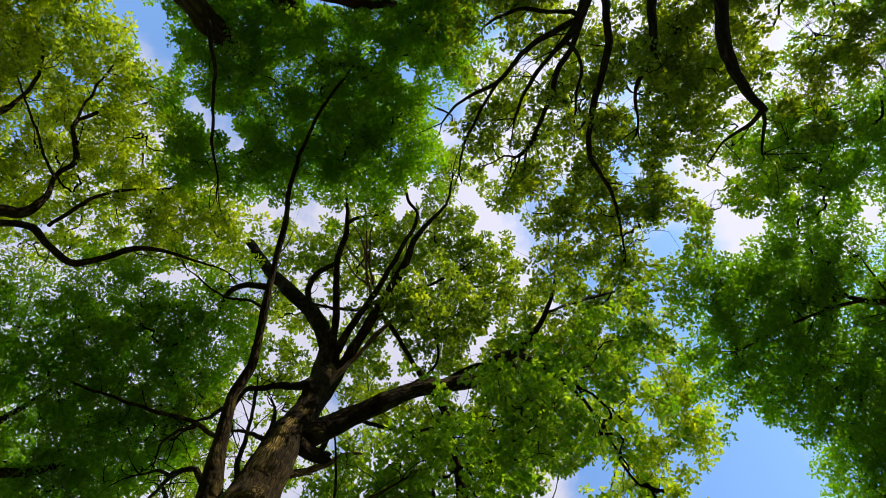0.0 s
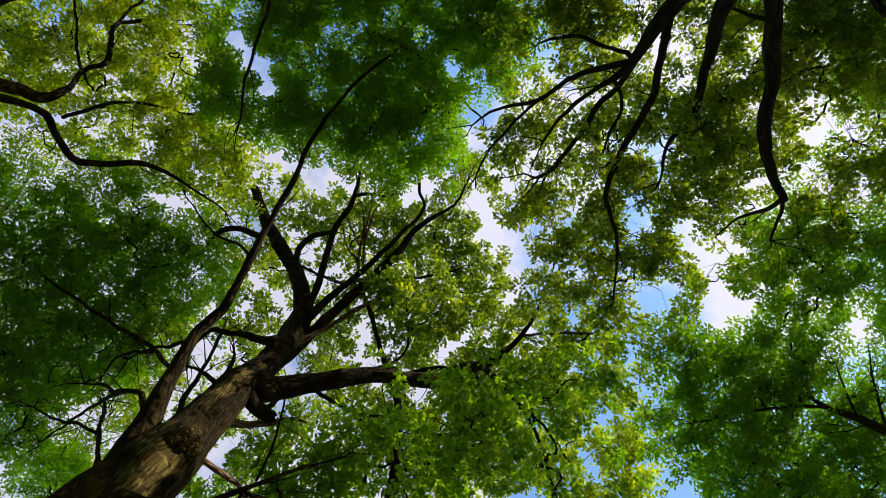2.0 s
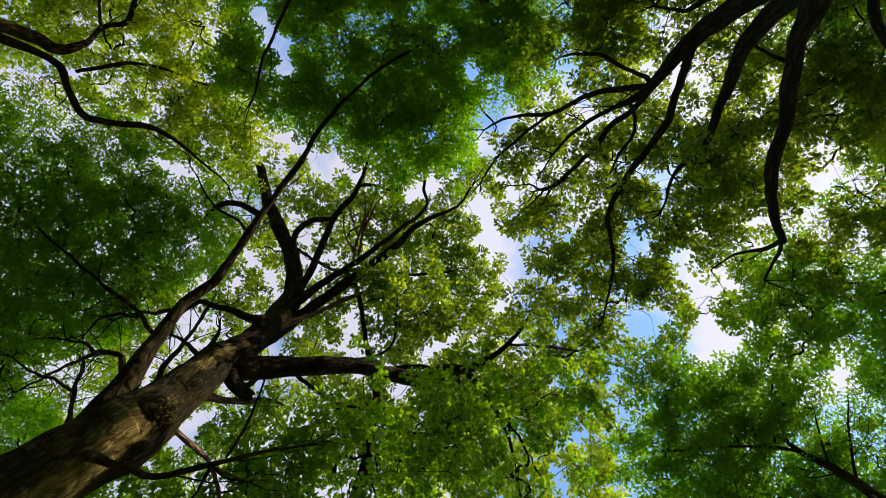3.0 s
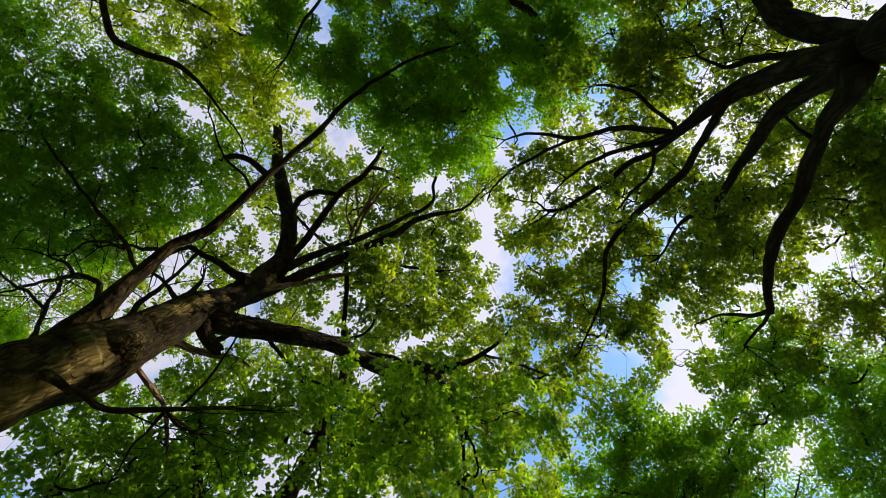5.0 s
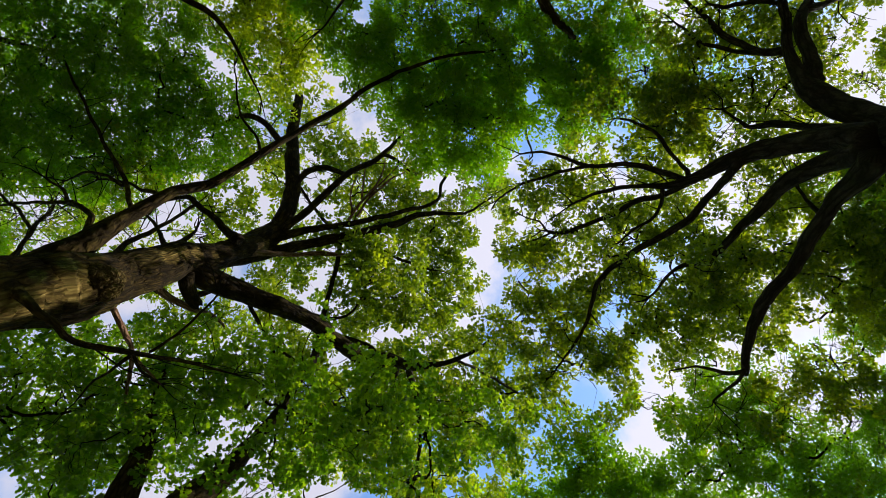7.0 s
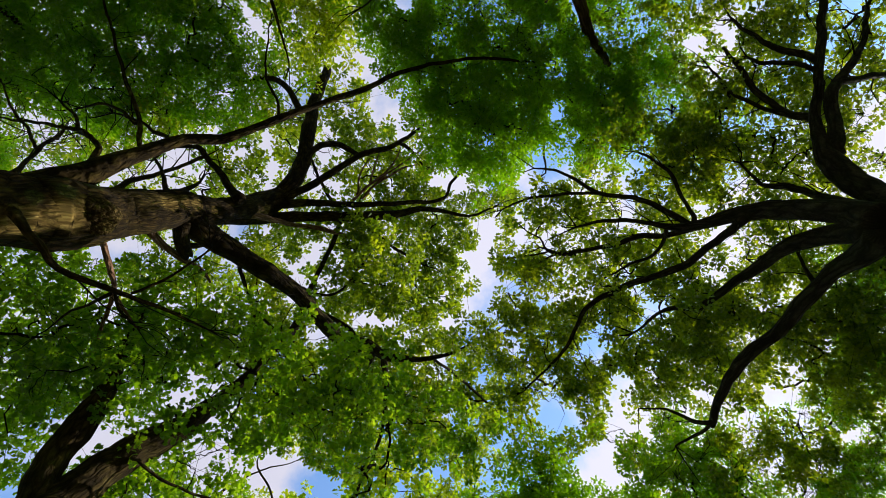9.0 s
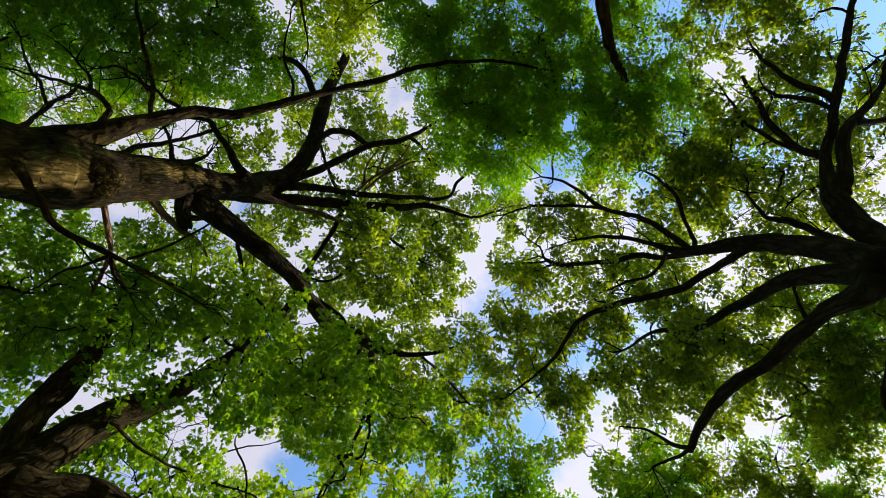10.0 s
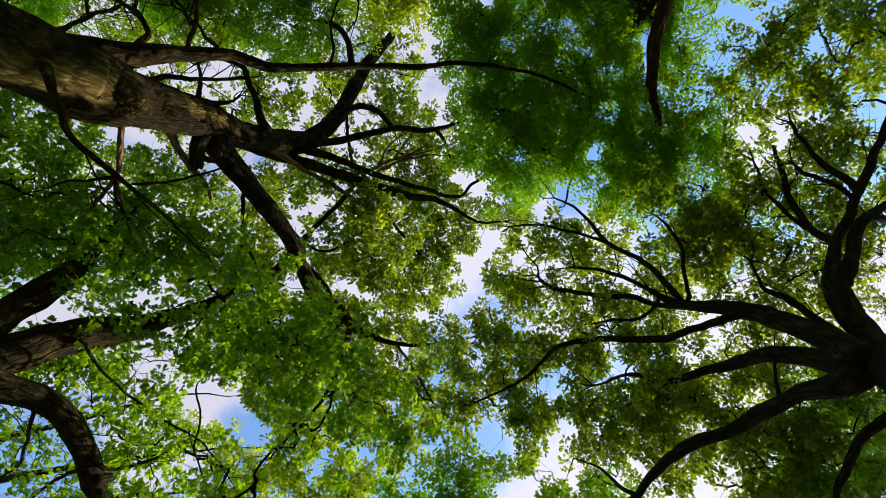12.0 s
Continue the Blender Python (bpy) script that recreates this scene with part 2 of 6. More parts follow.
# ---- ground ----
def build_ground():
    rings = [0.0]
    while rings[-1] < 900:
        rings.append(max(rings[-1] * 1.16, rings[-1] + 0.7))
    n = 96
    verts, faces = [(0, 0, 0)], []
    for r in rings[1:]:
        for k in range(n):
            a = 2 * math.pi * k / n
            x, y = r * math.cos(a), r * math.sin(a)
            z = 0.10 * (noise.noise((x * 0.25, y * 0.25, 3)) + 0.4 * noise.noise((x, y, 7)))
            verts.append((x, y, z if r < 300 else 0))
    for k in range(n):
        faces.append((0, 1 + k, 1 + (k + 1) % n))
    for i in range(len(rings) - 2):
        a, b = 1 + i * n, 1 + (i + 1) * n
        for k in range(n):
            faces.append((a + k, b + k, b + (k + 1) % n, a + (k + 1) % n))
    me = bpy.data.meshes.new("ground")
    me.from_pydata(verts, [], faces)
    me.materials.append(GROUND)
    me.polygons.foreach_set("use_smooth", [True] * len(me.polygons))
    return tagged(new("ground", me), "woodland floor of leaf litter and thin grass", "ground", kind="structure")


build_ground()


# ---- trees: wood ----
def spline(ctrl, step):
    """Points of a smooth curve through the control points (x, y, z, radius)."""
    c = [np.array(p, float) for p in ctrl]
    c = [2 * c[0] - c[1]] + c + [2 * c[-1] - c[-2]]
    out = []
    for a, b, d, e in zip(c, c[1:], c[2:], c[3:]):
        n = max(2, int(np.linalg.norm((d - b)[:3]) / step))
        for k in range(n):
            t = k / n
            out.append(0.5 * (2 * b + (d - a) * t + (2 * a - 5 * b + 4 * d - e) * t * t + (3 * b - a - 3 * d + e) * t ** 3))
    out.append(c[-2])
    out = np.array(out)
    out[:, 3] = np.maximum(out[:, 3], 0.002)
    return out


def tube(name, ctrl, sides=10, step=0.12, crook=0.03, lump=0.12, broken=False, flare=0.0, seed=0, burls=()):
    """The mesh of a limb: rings swept along a crooked curve, lumpy and ridged where it is thick, with a closed end."""
    p = spline(ctrl, step)
    n = len(p)
    for i in range(1, n - 1):
        r = p[i, 3]
        w = crook * min(1.0, 0.25 + r * 3) * (1.4 if r < 0.05 else 1.0)
        q = p[i, :3] * 1.7
        p[i, 0] += w * noise.noise((q[0] + seed, q[1], q[2]))
        p[i, 1] += w * noise.noise((q[0], q[1] + seed + 31.0, q[2]))
        p[i, 2] += w * noise.noise((q[0], q[1], q[2] + seed + 67.0))
        for j in range(3):
            q = p[i, :3] * 5.0 + 17.0 * j + seed
            p[i, j] += 0.4 * w * noise.noise((q[0], q[1], q[2]))
    tang = np.gradient(p[:, :3], axis=0)
    tang /= np.linalg.norm(tang, axis=1)[:, None] + 1e-9
    u = np.cross(tang[0], (0.3, 0.9, 0.2))
    u /= np.linalg.norm(u)
    verts, uvs = [], []
    length = 0.0
    for i in range(n):
        if i:
            length += np.linalg.norm(p[i, :3] - p[i - 1, :3])
        u = u - tang[i] * np.dot(u, tang[i])
        u /= np.linalg.norm(u)
        v = np.cross(tang[i], u)
        r0 = p[i, 3]
        swell = 1.0 + flare * max(0.0, 1 - p[i, 2] / 0.9) ** 2
        for k in range(sides):
            a = 2 * math.pi * k / sides
            d = math.cos(a) * u + math.sin(a) * v
            q = p[i, :3] + d * r0
            bumpy = lump * noise.noise((q[0] * 2.6 + seed, q[1] * 2.6, q[2] * 1.6))
            if sides > 40:
                bumpy += 0.16 * noise.noise((math.cos(a) * 1.7 + seed, math.sin(a) * 1.7, length * 0.45))
            if sides > 14:
                bumpy += 0.5 * lump * noise.noise((q[0] * 6.0, q[1] * 6.0 + seed, q[2] * 4.0))
                bumpy += 0.045 * noise.noise((math.cos(a) * 5 + seed, math.sin(a) * 5, length * 0.9))
                bumpy += 0.030 * noise.noise((math.cos(a) * 11, math.sin(a) * 11 + seed, length * 1.6))
            for bx, by, bz, br, bh in burls:
                near = math.exp(-((q[0] - bx) ** 2 + (q[1] - by) ** 2 + (q[2] - bz) ** 2) / (br * br))
                rugged = 0.9 + 0.35 * noise.noise((q[0] * 7, q[1] * 7, q[2] * 7)) + 0.2 * noise.noise((q[0] * 21, q[1] * 21, q[2] * 21))
                bumpy += near * bh * rugged / r0
            jag = 0.0
            if broken and i == n - 1:
                jag = r0 * 1.6 * abs(noise.noise((math.cos(a) * 3, math.sin(a) * 3, seed)))
            verts.append(p[i, :3] + d * r0 * swell * (1 + bumpy) + tang[i] * jag)
            uvs.append((k / sides, length, r0))
    faces, face_uv = [], []
    mean_r = float(np.mean(p[:, 3]))
    around = 2 * math.pi * mean_r
    for i in range(n - 1):
        for k in range(sides):
            k2 = (k + 1) % sides
            faces.append((i * sides + k, i * sides + k2, (i + 1) * sides + k2, (i + 1) * sides + k))
            l0, l1 = uvs[i * sides][1], uvs[(i + 1) * sides][1]
            face_uv += [(k / sides * around, l0), ((k + 1) / sides * around, l0), ((k + 1) / sides * around, l1), (k / sides * around, l1)]
    verts.append(p[-1, :3] + tang[-1] * p[-1, 3] * (0.1 if broken else 1.2))
    tip = len(verts) - 1
    for k in range(sides):
        faces.append(((n - 1) * sides + k, (n - 1) * sides + (k + 1) % sides, tip))
        face_uv += [(0, length), (0.05, length), (0.02, length + 0.05)]
    verts.append(p[0, :3] - tang[0] * p[0, 3] * 0.5)
    for k in range(sides):
        faces.append((len(verts) - 1, (k + 1) % sides, k))
        face_uv += [(0, 0), (0.05, 0), (0.02, 0.05)]
    me = bpy.data.meshes.new(name)
    me.from_pydata([tuple(x) for x in verts], [], faces)
    layer = me.uv_layers.new(name="bark")
    layer.data.foreach_set("uv", np.array(face_uv, dtype=np.float32).ravel())
    me.polygons.foreach_set("use_smooth", [True] * len(me.polygons))
    return me, p


class Tree:
    """A tree: an empty at its base that carries its trunk, limbs, branches, twigs and leaves."""

    def __init__(self, name, base, label, category, bark, seed):
        self.ob = new(name)
        self.ob.location = base
        self.ob.empty_display_size = 0.5
        tagged(self.ob, label, category)
        self.base, self.bark, self.seed = Vector(base), bark, seed
        self.wood, self.bones, self.lobes = {}, [], []
        self.rng = np.random.default_rng(seed)
        self.shoots = []

    def sprout(self, p, gap=0.42):
        """Side shoots along a limb whose points and radii are p, and finer shoots on those."""
        rng = self.rng
        run = np.concatenate([[0], np.cumsum(np.linalg.norm(np.diff(p[:, :3], axis=0), axis=1))])
        s = run[-1] * (0.4 if p[0, 3] > 0.14 or p[0, 2] < 6.3 else 0.22)
        while s < run[-1]:
            i = min(int(np.searchsorted(run, s)), len(p) - 2)
            t = p[i + 1, :3] - p[i, :3]
            t /= np.linalg.norm(t) + 1e-9
            d = t * rng.uniform(0.4, 1.0) + rng.normal(0, 0.55, 3) + np.array((0, 0, 0.25))
            d /= np.linalg.norm(d)
            long = rng.uniform(0.35, 1.15)
            r = min(0.016, max(0.005, p[i, 3] * 0.4))
            a = p[i, :3]
            b = a + d * long
            self.shoots.append((a, b, r, 0.003))
            for _ in range(rng.integers(1, 4)):
                f = rng.uniform(0.3, 0.9)
                e = d * 0.7 + rng.normal(0, 0.5, 3)
                c = a + d * long * f
                self.shoots.append((c, c + e / np.linalg.norm(e) * long * rng.uniform(0.3, 0.6), r * 0.55, 0.002))
            s += gap * rng.uniform(0.5, 1.6)
        e = p[-1, :3]
        t = e - p[-2, :3]
        t /= np.linalg.norm(t) + 1e-9
        for _ in range(4):
            d = t + rng.normal(0, 0.45, 3)
            self.shoots.append((e, e + d / np.linalg.norm(d) * rng.uniform(0.4, 0.9), min(0.02, p[-1, 3]), 0.002))

    def put(self, name, me, mat, parent=None, label="", kind=""):
        me.materials.append(mat)
        me.transform(Matrix.Translation(-self.base))
        ob = new(name, me)
        ob.parent = parent or self.ob
        return tagged(ob, label, kind=kind)

    def trunk(self, ctrl, burls=(), key="trunk", flare=0.7):
        sides, step = (64, 0.05) if burls else (32, 0.12)
        me, p = tube("trunk", ctrl, sides, step, 0.05, 0.13, flare=flare, seed=self.seed, burls=burls)
        self.wood[key] = self.put("trunk", me, self.bark)
        self.bones.append(p[len(p) // 2:])

    def limb(self, key, parent, kind, ctrl, broken=False):
        thick = ctrl[0][3]
        sides = 26 if thick > 0.14 else 14 if thick > 0.06 else 8
        me, p = tube("limb", ctrl, sides, 0.08 if thick > 0.06 else 0.1, 0.09 if thick < 0.14 else 0.07, 0.14, broken, seed=self.seed + len(self.wood) * 3)
        host = self.wood.get(parent)
        under = host if host is not None and kind == "branch" and host.parent == self.ob and parent != "trunk" else self.ob
        mat = {"dead": DEAD_BARK, "red": RED_BARK}.get(kind, self.bark)
        self.wood[key] = self.put({"dead": "dead_branch", "red": "limb"}.get(kind, kind), me, mat, under,
                                  {"dead": "bare weathered reddish branch", "red": "sunlit reddish-brown limb"}.get(kind, ""))
        if kind != "dead" and not broken:
            self.bones.append(p[max(1, len(p) // 3):])
            self.sprout(p)

    def burl(self, x, y, z, r):
        """A knobbly outgrowth on the trunk, facing the open side, with a hollow in its middle."""
        bm = bmesh.new()
        bmesh.ops.create_icosphere(bm, subdivisions=5, radius=1.0)
        face = Vector((-x, -y, 1.6 - z)).normalized()
        turn = face.to_track_quat("Z", "Y").to_matrix()
        for v in bm.verts:
            c = v.co.copy()
            knob = 0.16 * noise.noise(c * 1.9 + Vector((self.seed, 0, 0))) + 0.05 * noise.noise(c * 7.0)
            rim = math.hypot(c.x - 0.25, c.y)
            near = noise.voronoi(c * 5.2 + Vector((2.3, self.seed, 0)))[0]
            ridge = min(1.0, (near[1] - near[0]) / 0.22)
            pit = ridge * max(0.0, 1.0 - (rim / 0.8) ** 3) if c.z > 0 else 0.0
            c *= 1.0 + knob - 0.32 * pit
            v.co = Vector((x, y, z)) + turn @ Vector((c.x * r, c.y * r * 1.15, c.z * r * 0.62))
        me = bpy.data.meshes.new("burl")
        layer = bm.loops.layers.uv.new("bark")
        for f in bm.faces:
            f.smooth = True
            for loop in f.loops:
                loop[layer].uv = (loop.vert.co.x * 0.7 + loop.vert.co.y * 0.4, loop.vert.co.z * 6.0)
        bm.to_mesh(me)
        bm.free()
        self.put("burl", me, LICHEN_BARK, None, "knobbly pale lichen-covered burl with a hollow")

    def crown(self, lobes):
        self.lobes += lobes


# ---- trees: leaves ----
OPENINGS = []


def opening(x, y, rx, ry):
    """A hole in the canopy through which the sky shows: its place and half sizes for each metre of height over the eye."""
    OPENINGS.append((x, y, rx, ry))


def in_opening(pts, grow=1.0):
    u, v = pts[:, 0] / (pts[:, 2] - 1.6), pts[:, 1] / (pts[:, 2] - 1.6)
    ragged = 0.32 * np.sin(u * 61 + 3 * np.sin(v * 47)) + 0.32 * np.sin(v * 73 + 2 * np.sin(u * 39)) + 0.2 * np.sin(u * 171 + v * 143)
    gone = np.zeros(len(pts), bool)
    for x, y, rx, ry in OPENINGS:
        gone |= ((u - x) / rx) ** 2 + ((v - y) / ry) ** 2 < grow * (1.0 + ragged)
    return gone


SPARSE = []


def sparse(x, y, rx, ry):
    """A place where few leaves grow and the sky glitters through: like an opening, but only thinned."""
    SPARSE.append((x, y, rx, ry))


def in_sparse(pts):
    u, v = pts[:, 0] / (pts[:, 2] - 1.6), pts[:, 1] / (pts[:, 2] - 1.6)
    ragged = 0.4 * np.sin(u * 53 + 3 * np.sin(v * 41)) + 0.4 * np.sin(v * 67 + 2 * np.sin(u * 37))
    few = np.zeros(len(pts), bool)
    for x, y, rx, ry in SPARSE:
        few |= ((u - x) / rx) ** 2 + ((v - y) / ry) ** 2 < 1.1 + ragged
    return few


SHAFTS = []


def sun_shaft(x, y, z, r):
    """A thin place in the canopy through which the sun reaches the wood at this point."""
    SHAFTS.append((Vector((x, y, z)), r))


def in_shaft(pts):
    lit = np.zeros(len(pts), bool)
    s = np.array(SUN_TOWARDS)
    for p, r in SHAFTS:
        d = pts - np.array(p)
        along = d @ s
        lit |= (along > 0.05) & (((d - along[:, None] * s) ** 2).sum(1) < r * r)
    return lit


def lobed_leaf(stations):
    """A leaf's outline from its stem to its tip: half widths along its rib, and the triangles between them."""
    pts = [(0, 0)]
    for y, w in stations:
        pts += [(-w, y), (w, y)]
    pts.append((0, 1.0))
    tris = [(0, 2, 1)]
    for k in range(len(stations) - 1):
        i = 1 + 2 * k
        tris += [(i, i + 1, i + 3), (i, i + 3, i + 2)]
    n = len(pts)
    tris.append((n - 3, n - 2, n - 1))
    return tuple(pts), tuple(tris)


OAK_SHAPE = lobed_leaf(((0.34, 0.27), (0.47, 0.15), (0.74, 0.36)))
NEAR_OAK_SHAPE = lobed_leaf(((0.20, 0.16), (0.28, 0.10), (0.42, 0.27), (0.52, 0.14), (0.70, 0.35), (0.85, 0.16)))
OVAL_SHAPE = (((0, 0), (-0.36, 0.45), (0.36, 0.45), (0, 1.0)), ((0, 2, 1), (1, 2, 3)))


def leaf_mesh(rng, at, out, size, shape, tilt):
    """One mesh of many leaves at the points `at`, growing along `out`, each tilted at random and folded along its rib."""
    pts2, tris = shape
    n, k = len(at), len(pts2)
    nrm = np.stack([rng.normal(0, tilt, n), rng.normal(0, tilt, n), np.ones(n)], 1)
    nrm /= np.linalg.norm(nrm, axis=1)[:, None]
    fwd = out - nrm * np.sum(out * nrm, 1)[:, None]
    fwd /= np.linalg.norm(fwd, axis=1)[:, None] + 1e-9
    side = np.cross(fwd, nrm)
    s = size * rng.uniform(0.65, 1.25, n)
    fold = rng.uniform(0.05, 0.5, n)
    droop = rng.uniform(-0.1, 0.35, n)
    v = np.empty((n, k, 3), np.float32)
    for j, (a, b) in enumerate(pts2):
        v[:, j] = at + s[:, None] * (side * a + fwd * b + nrm * (abs(a) * fold - b * b * droop)[:, None])
    t = (np.array(tris)[None] + (np.arange(n) * k)[:, None, None]).reshape(-1)
    me = bpy.data.meshes.new("leaves")
    me.vertices.add(n * k)
    me.vertices.foreach_set("co", v.reshape(-1))
    me.loops.add(len(t))
    me.loops.foreach_set("vertex_index", t.astype(np.int32))
    me.polygons.add(len(t) // 3)
    me.polygons.foreach_set("loop_start", np.arange(0, len(t), 3, dtype=np.int32))
    me.update(calc_edges=True)
    return me


def twig_mesh(starts, ends, r0, r1, sag, rng, rings=4):
    """Thin bowed three-sided twigs from starts to ends, joined."""
    n = len(starts)
    bow = rng.normal(0, 1, (n, 3)) * sag * np.linalg.norm(ends - starts, axis=1)[:, None]
    d = ends - starts
    d /= np.linalg.norm(d, axis=1)[:, None] + 1e-9
    a = np.cross(d, np.array((0.31, 0.52, 0.8)))
    a /= np.linalg.norm(a, axis=1)[:, None] + 1e-9
    b = np.cross(d, a)
    v = np.empty((n, rings, 3, 3), np.float32)
    for i in range(rings):
        t = i / (rings - 1)
        c = starts * (1 - t) + ends * t + bow * (t * (1 - t) * 4)
        if rings > 4 and 0 < i < rings - 1:
            c = c + rng.normal(0, 0.035, (n, 3)) * np.linalg.norm(ends - starts, axis=1)[:, None]
        r = (r0 * (1 - t) + r1 * t)
        r = r[:, None] if hasattr(r, "shape") and r.ndim else r
        for k in range(3):
            ang = 2 * math.pi * k / 3
            v[:, i, k] = c + (a * math.cos(ang) + b * math.sin(ang)) * r
    quads = []
    for i in range(rings - 1):
        for k in range(3):
            k2 = (k + 1) % 3
            quads.append((i * 3 + k, i * 3 + k2, i * 3 + 3 + k2, i * 3 + 3 + k))
    q = (np.array(quads)[None] + (np.arange(n) * rings * 3)[:, None, None]).reshape(-1)
    me = bpy.data.meshes.new("twigs")
    me.vertices.add(n * rings * 3)
    me.vertices.foreach_set("co", v.reshape(-1))
    me.loops.add(len(q))
    me.loops.foreach_set("vertex_index", q.astype(np.int32))
    me.polygons.add(len(q) // 4)
    me.polygons.foreach_set("loop_start", np.arange(0, len(q), 4, dtype=np.int32))
    me.update(calc_edges=True)
    me.uv_layers.new(name="bark")
    return me


def set_leaves(tree, rng, at, out, size, shape, material, label=""):
    """Leaves that hang lowest, each an object of its own; they share a few meshes."""
    pts2, tris = shape
    made = []
    for fold in (0.15, 0.30, 0.45):
        me = bpy.data.meshes.new("leaf")
        me.from_pydata([(a * size, b * size, (abs(a) * fold - b * b * 0.15) * size) for a, b in pts2], [], [tuple(t) for t in tris])
        me.materials.append(material)
        made.append(me)
    for p, d in zip(at, out):
        nrm = Vector((rng.normal(0, 0.5), rng.normal(0, 0.5), 1.0)).normalized()
        fwd = Vector(d)
        fwd = (fwd - nrm * fwd.dot(nrm)).normalized()
        side = fwd.cross(nrm)
        turn = Matrix((side, fwd, nrm)).transposed().to_4x4()
        ob = new("leaf", made[int(rng.integers(3))])
        ob.parent = tree.ob
        ob.matrix_local = Matrix.Translation(Vector(p) - tree.base) @ turn @ Matrix.Scale(rng.uniform(0.7, 1.25), 4)
        tagged(ob, label)


def knit(boughs, bones):
    """Join each bough to the nearest wood: a limb, or a bough that is already joined. Gives its root, and how many boughs hang on it."""
    n = len(boughs)
    d2 = ((boughs[:, None, :] - bones[None]) ** 2).sum(2)
    d2 += 1.5 * np.maximum(0, bones[None, :, 2] - boughs[:, None, 2]) ** 2
    best, parent = np.sqrt(d2.min(1)), np.full(n, -1)
    roots = bones[d2.argmin(1)].copy()
    done, order = np.zeros(n, bool), []
    for _ in range(n):
        i = int(np.where(done, 1e9, best).argmin())
        done[i] = True
        order.append(i)
        d = np.linalg.norm(boughs - boughs[i], axis=1) + 0.15
        nearer = (~done) & (d < best)
        best[nearer], parent[nearer], roots[nearer] = d[nearer], i, boughs[i]
    load = np.ones(n)
    for i in reversed(order):
        if parent[i] >= 0:
            load[parent[i]] += load[i]
    return roots, load, best


COLUMNS = {}


def room_for(rng, sprays, leaf_area, crowd):
    """Shaded sprays die off: keeps those in columns of the canopy whose leaf area is still under `crowd` times the ground below."""
    stay = np.ones(len(sprays), bool)
    cell = 0.45
    for i in rng.permutation(len(sprays)):
        key = (int(math.floor(sprays[i, 0] / cell)), int(math.floor(sprays[i, 1] / cell)))
        full = COLUMNS.get(key, 0.0) / (cell * cell) / crowd
        if rng.uniform() < max(0.0, full - 0.6) * 1.6:
            stay[i] = False
        else:
            COLUMNS[key] = COLUMNS.get(key, 0.0) + leaf_area
    return stay


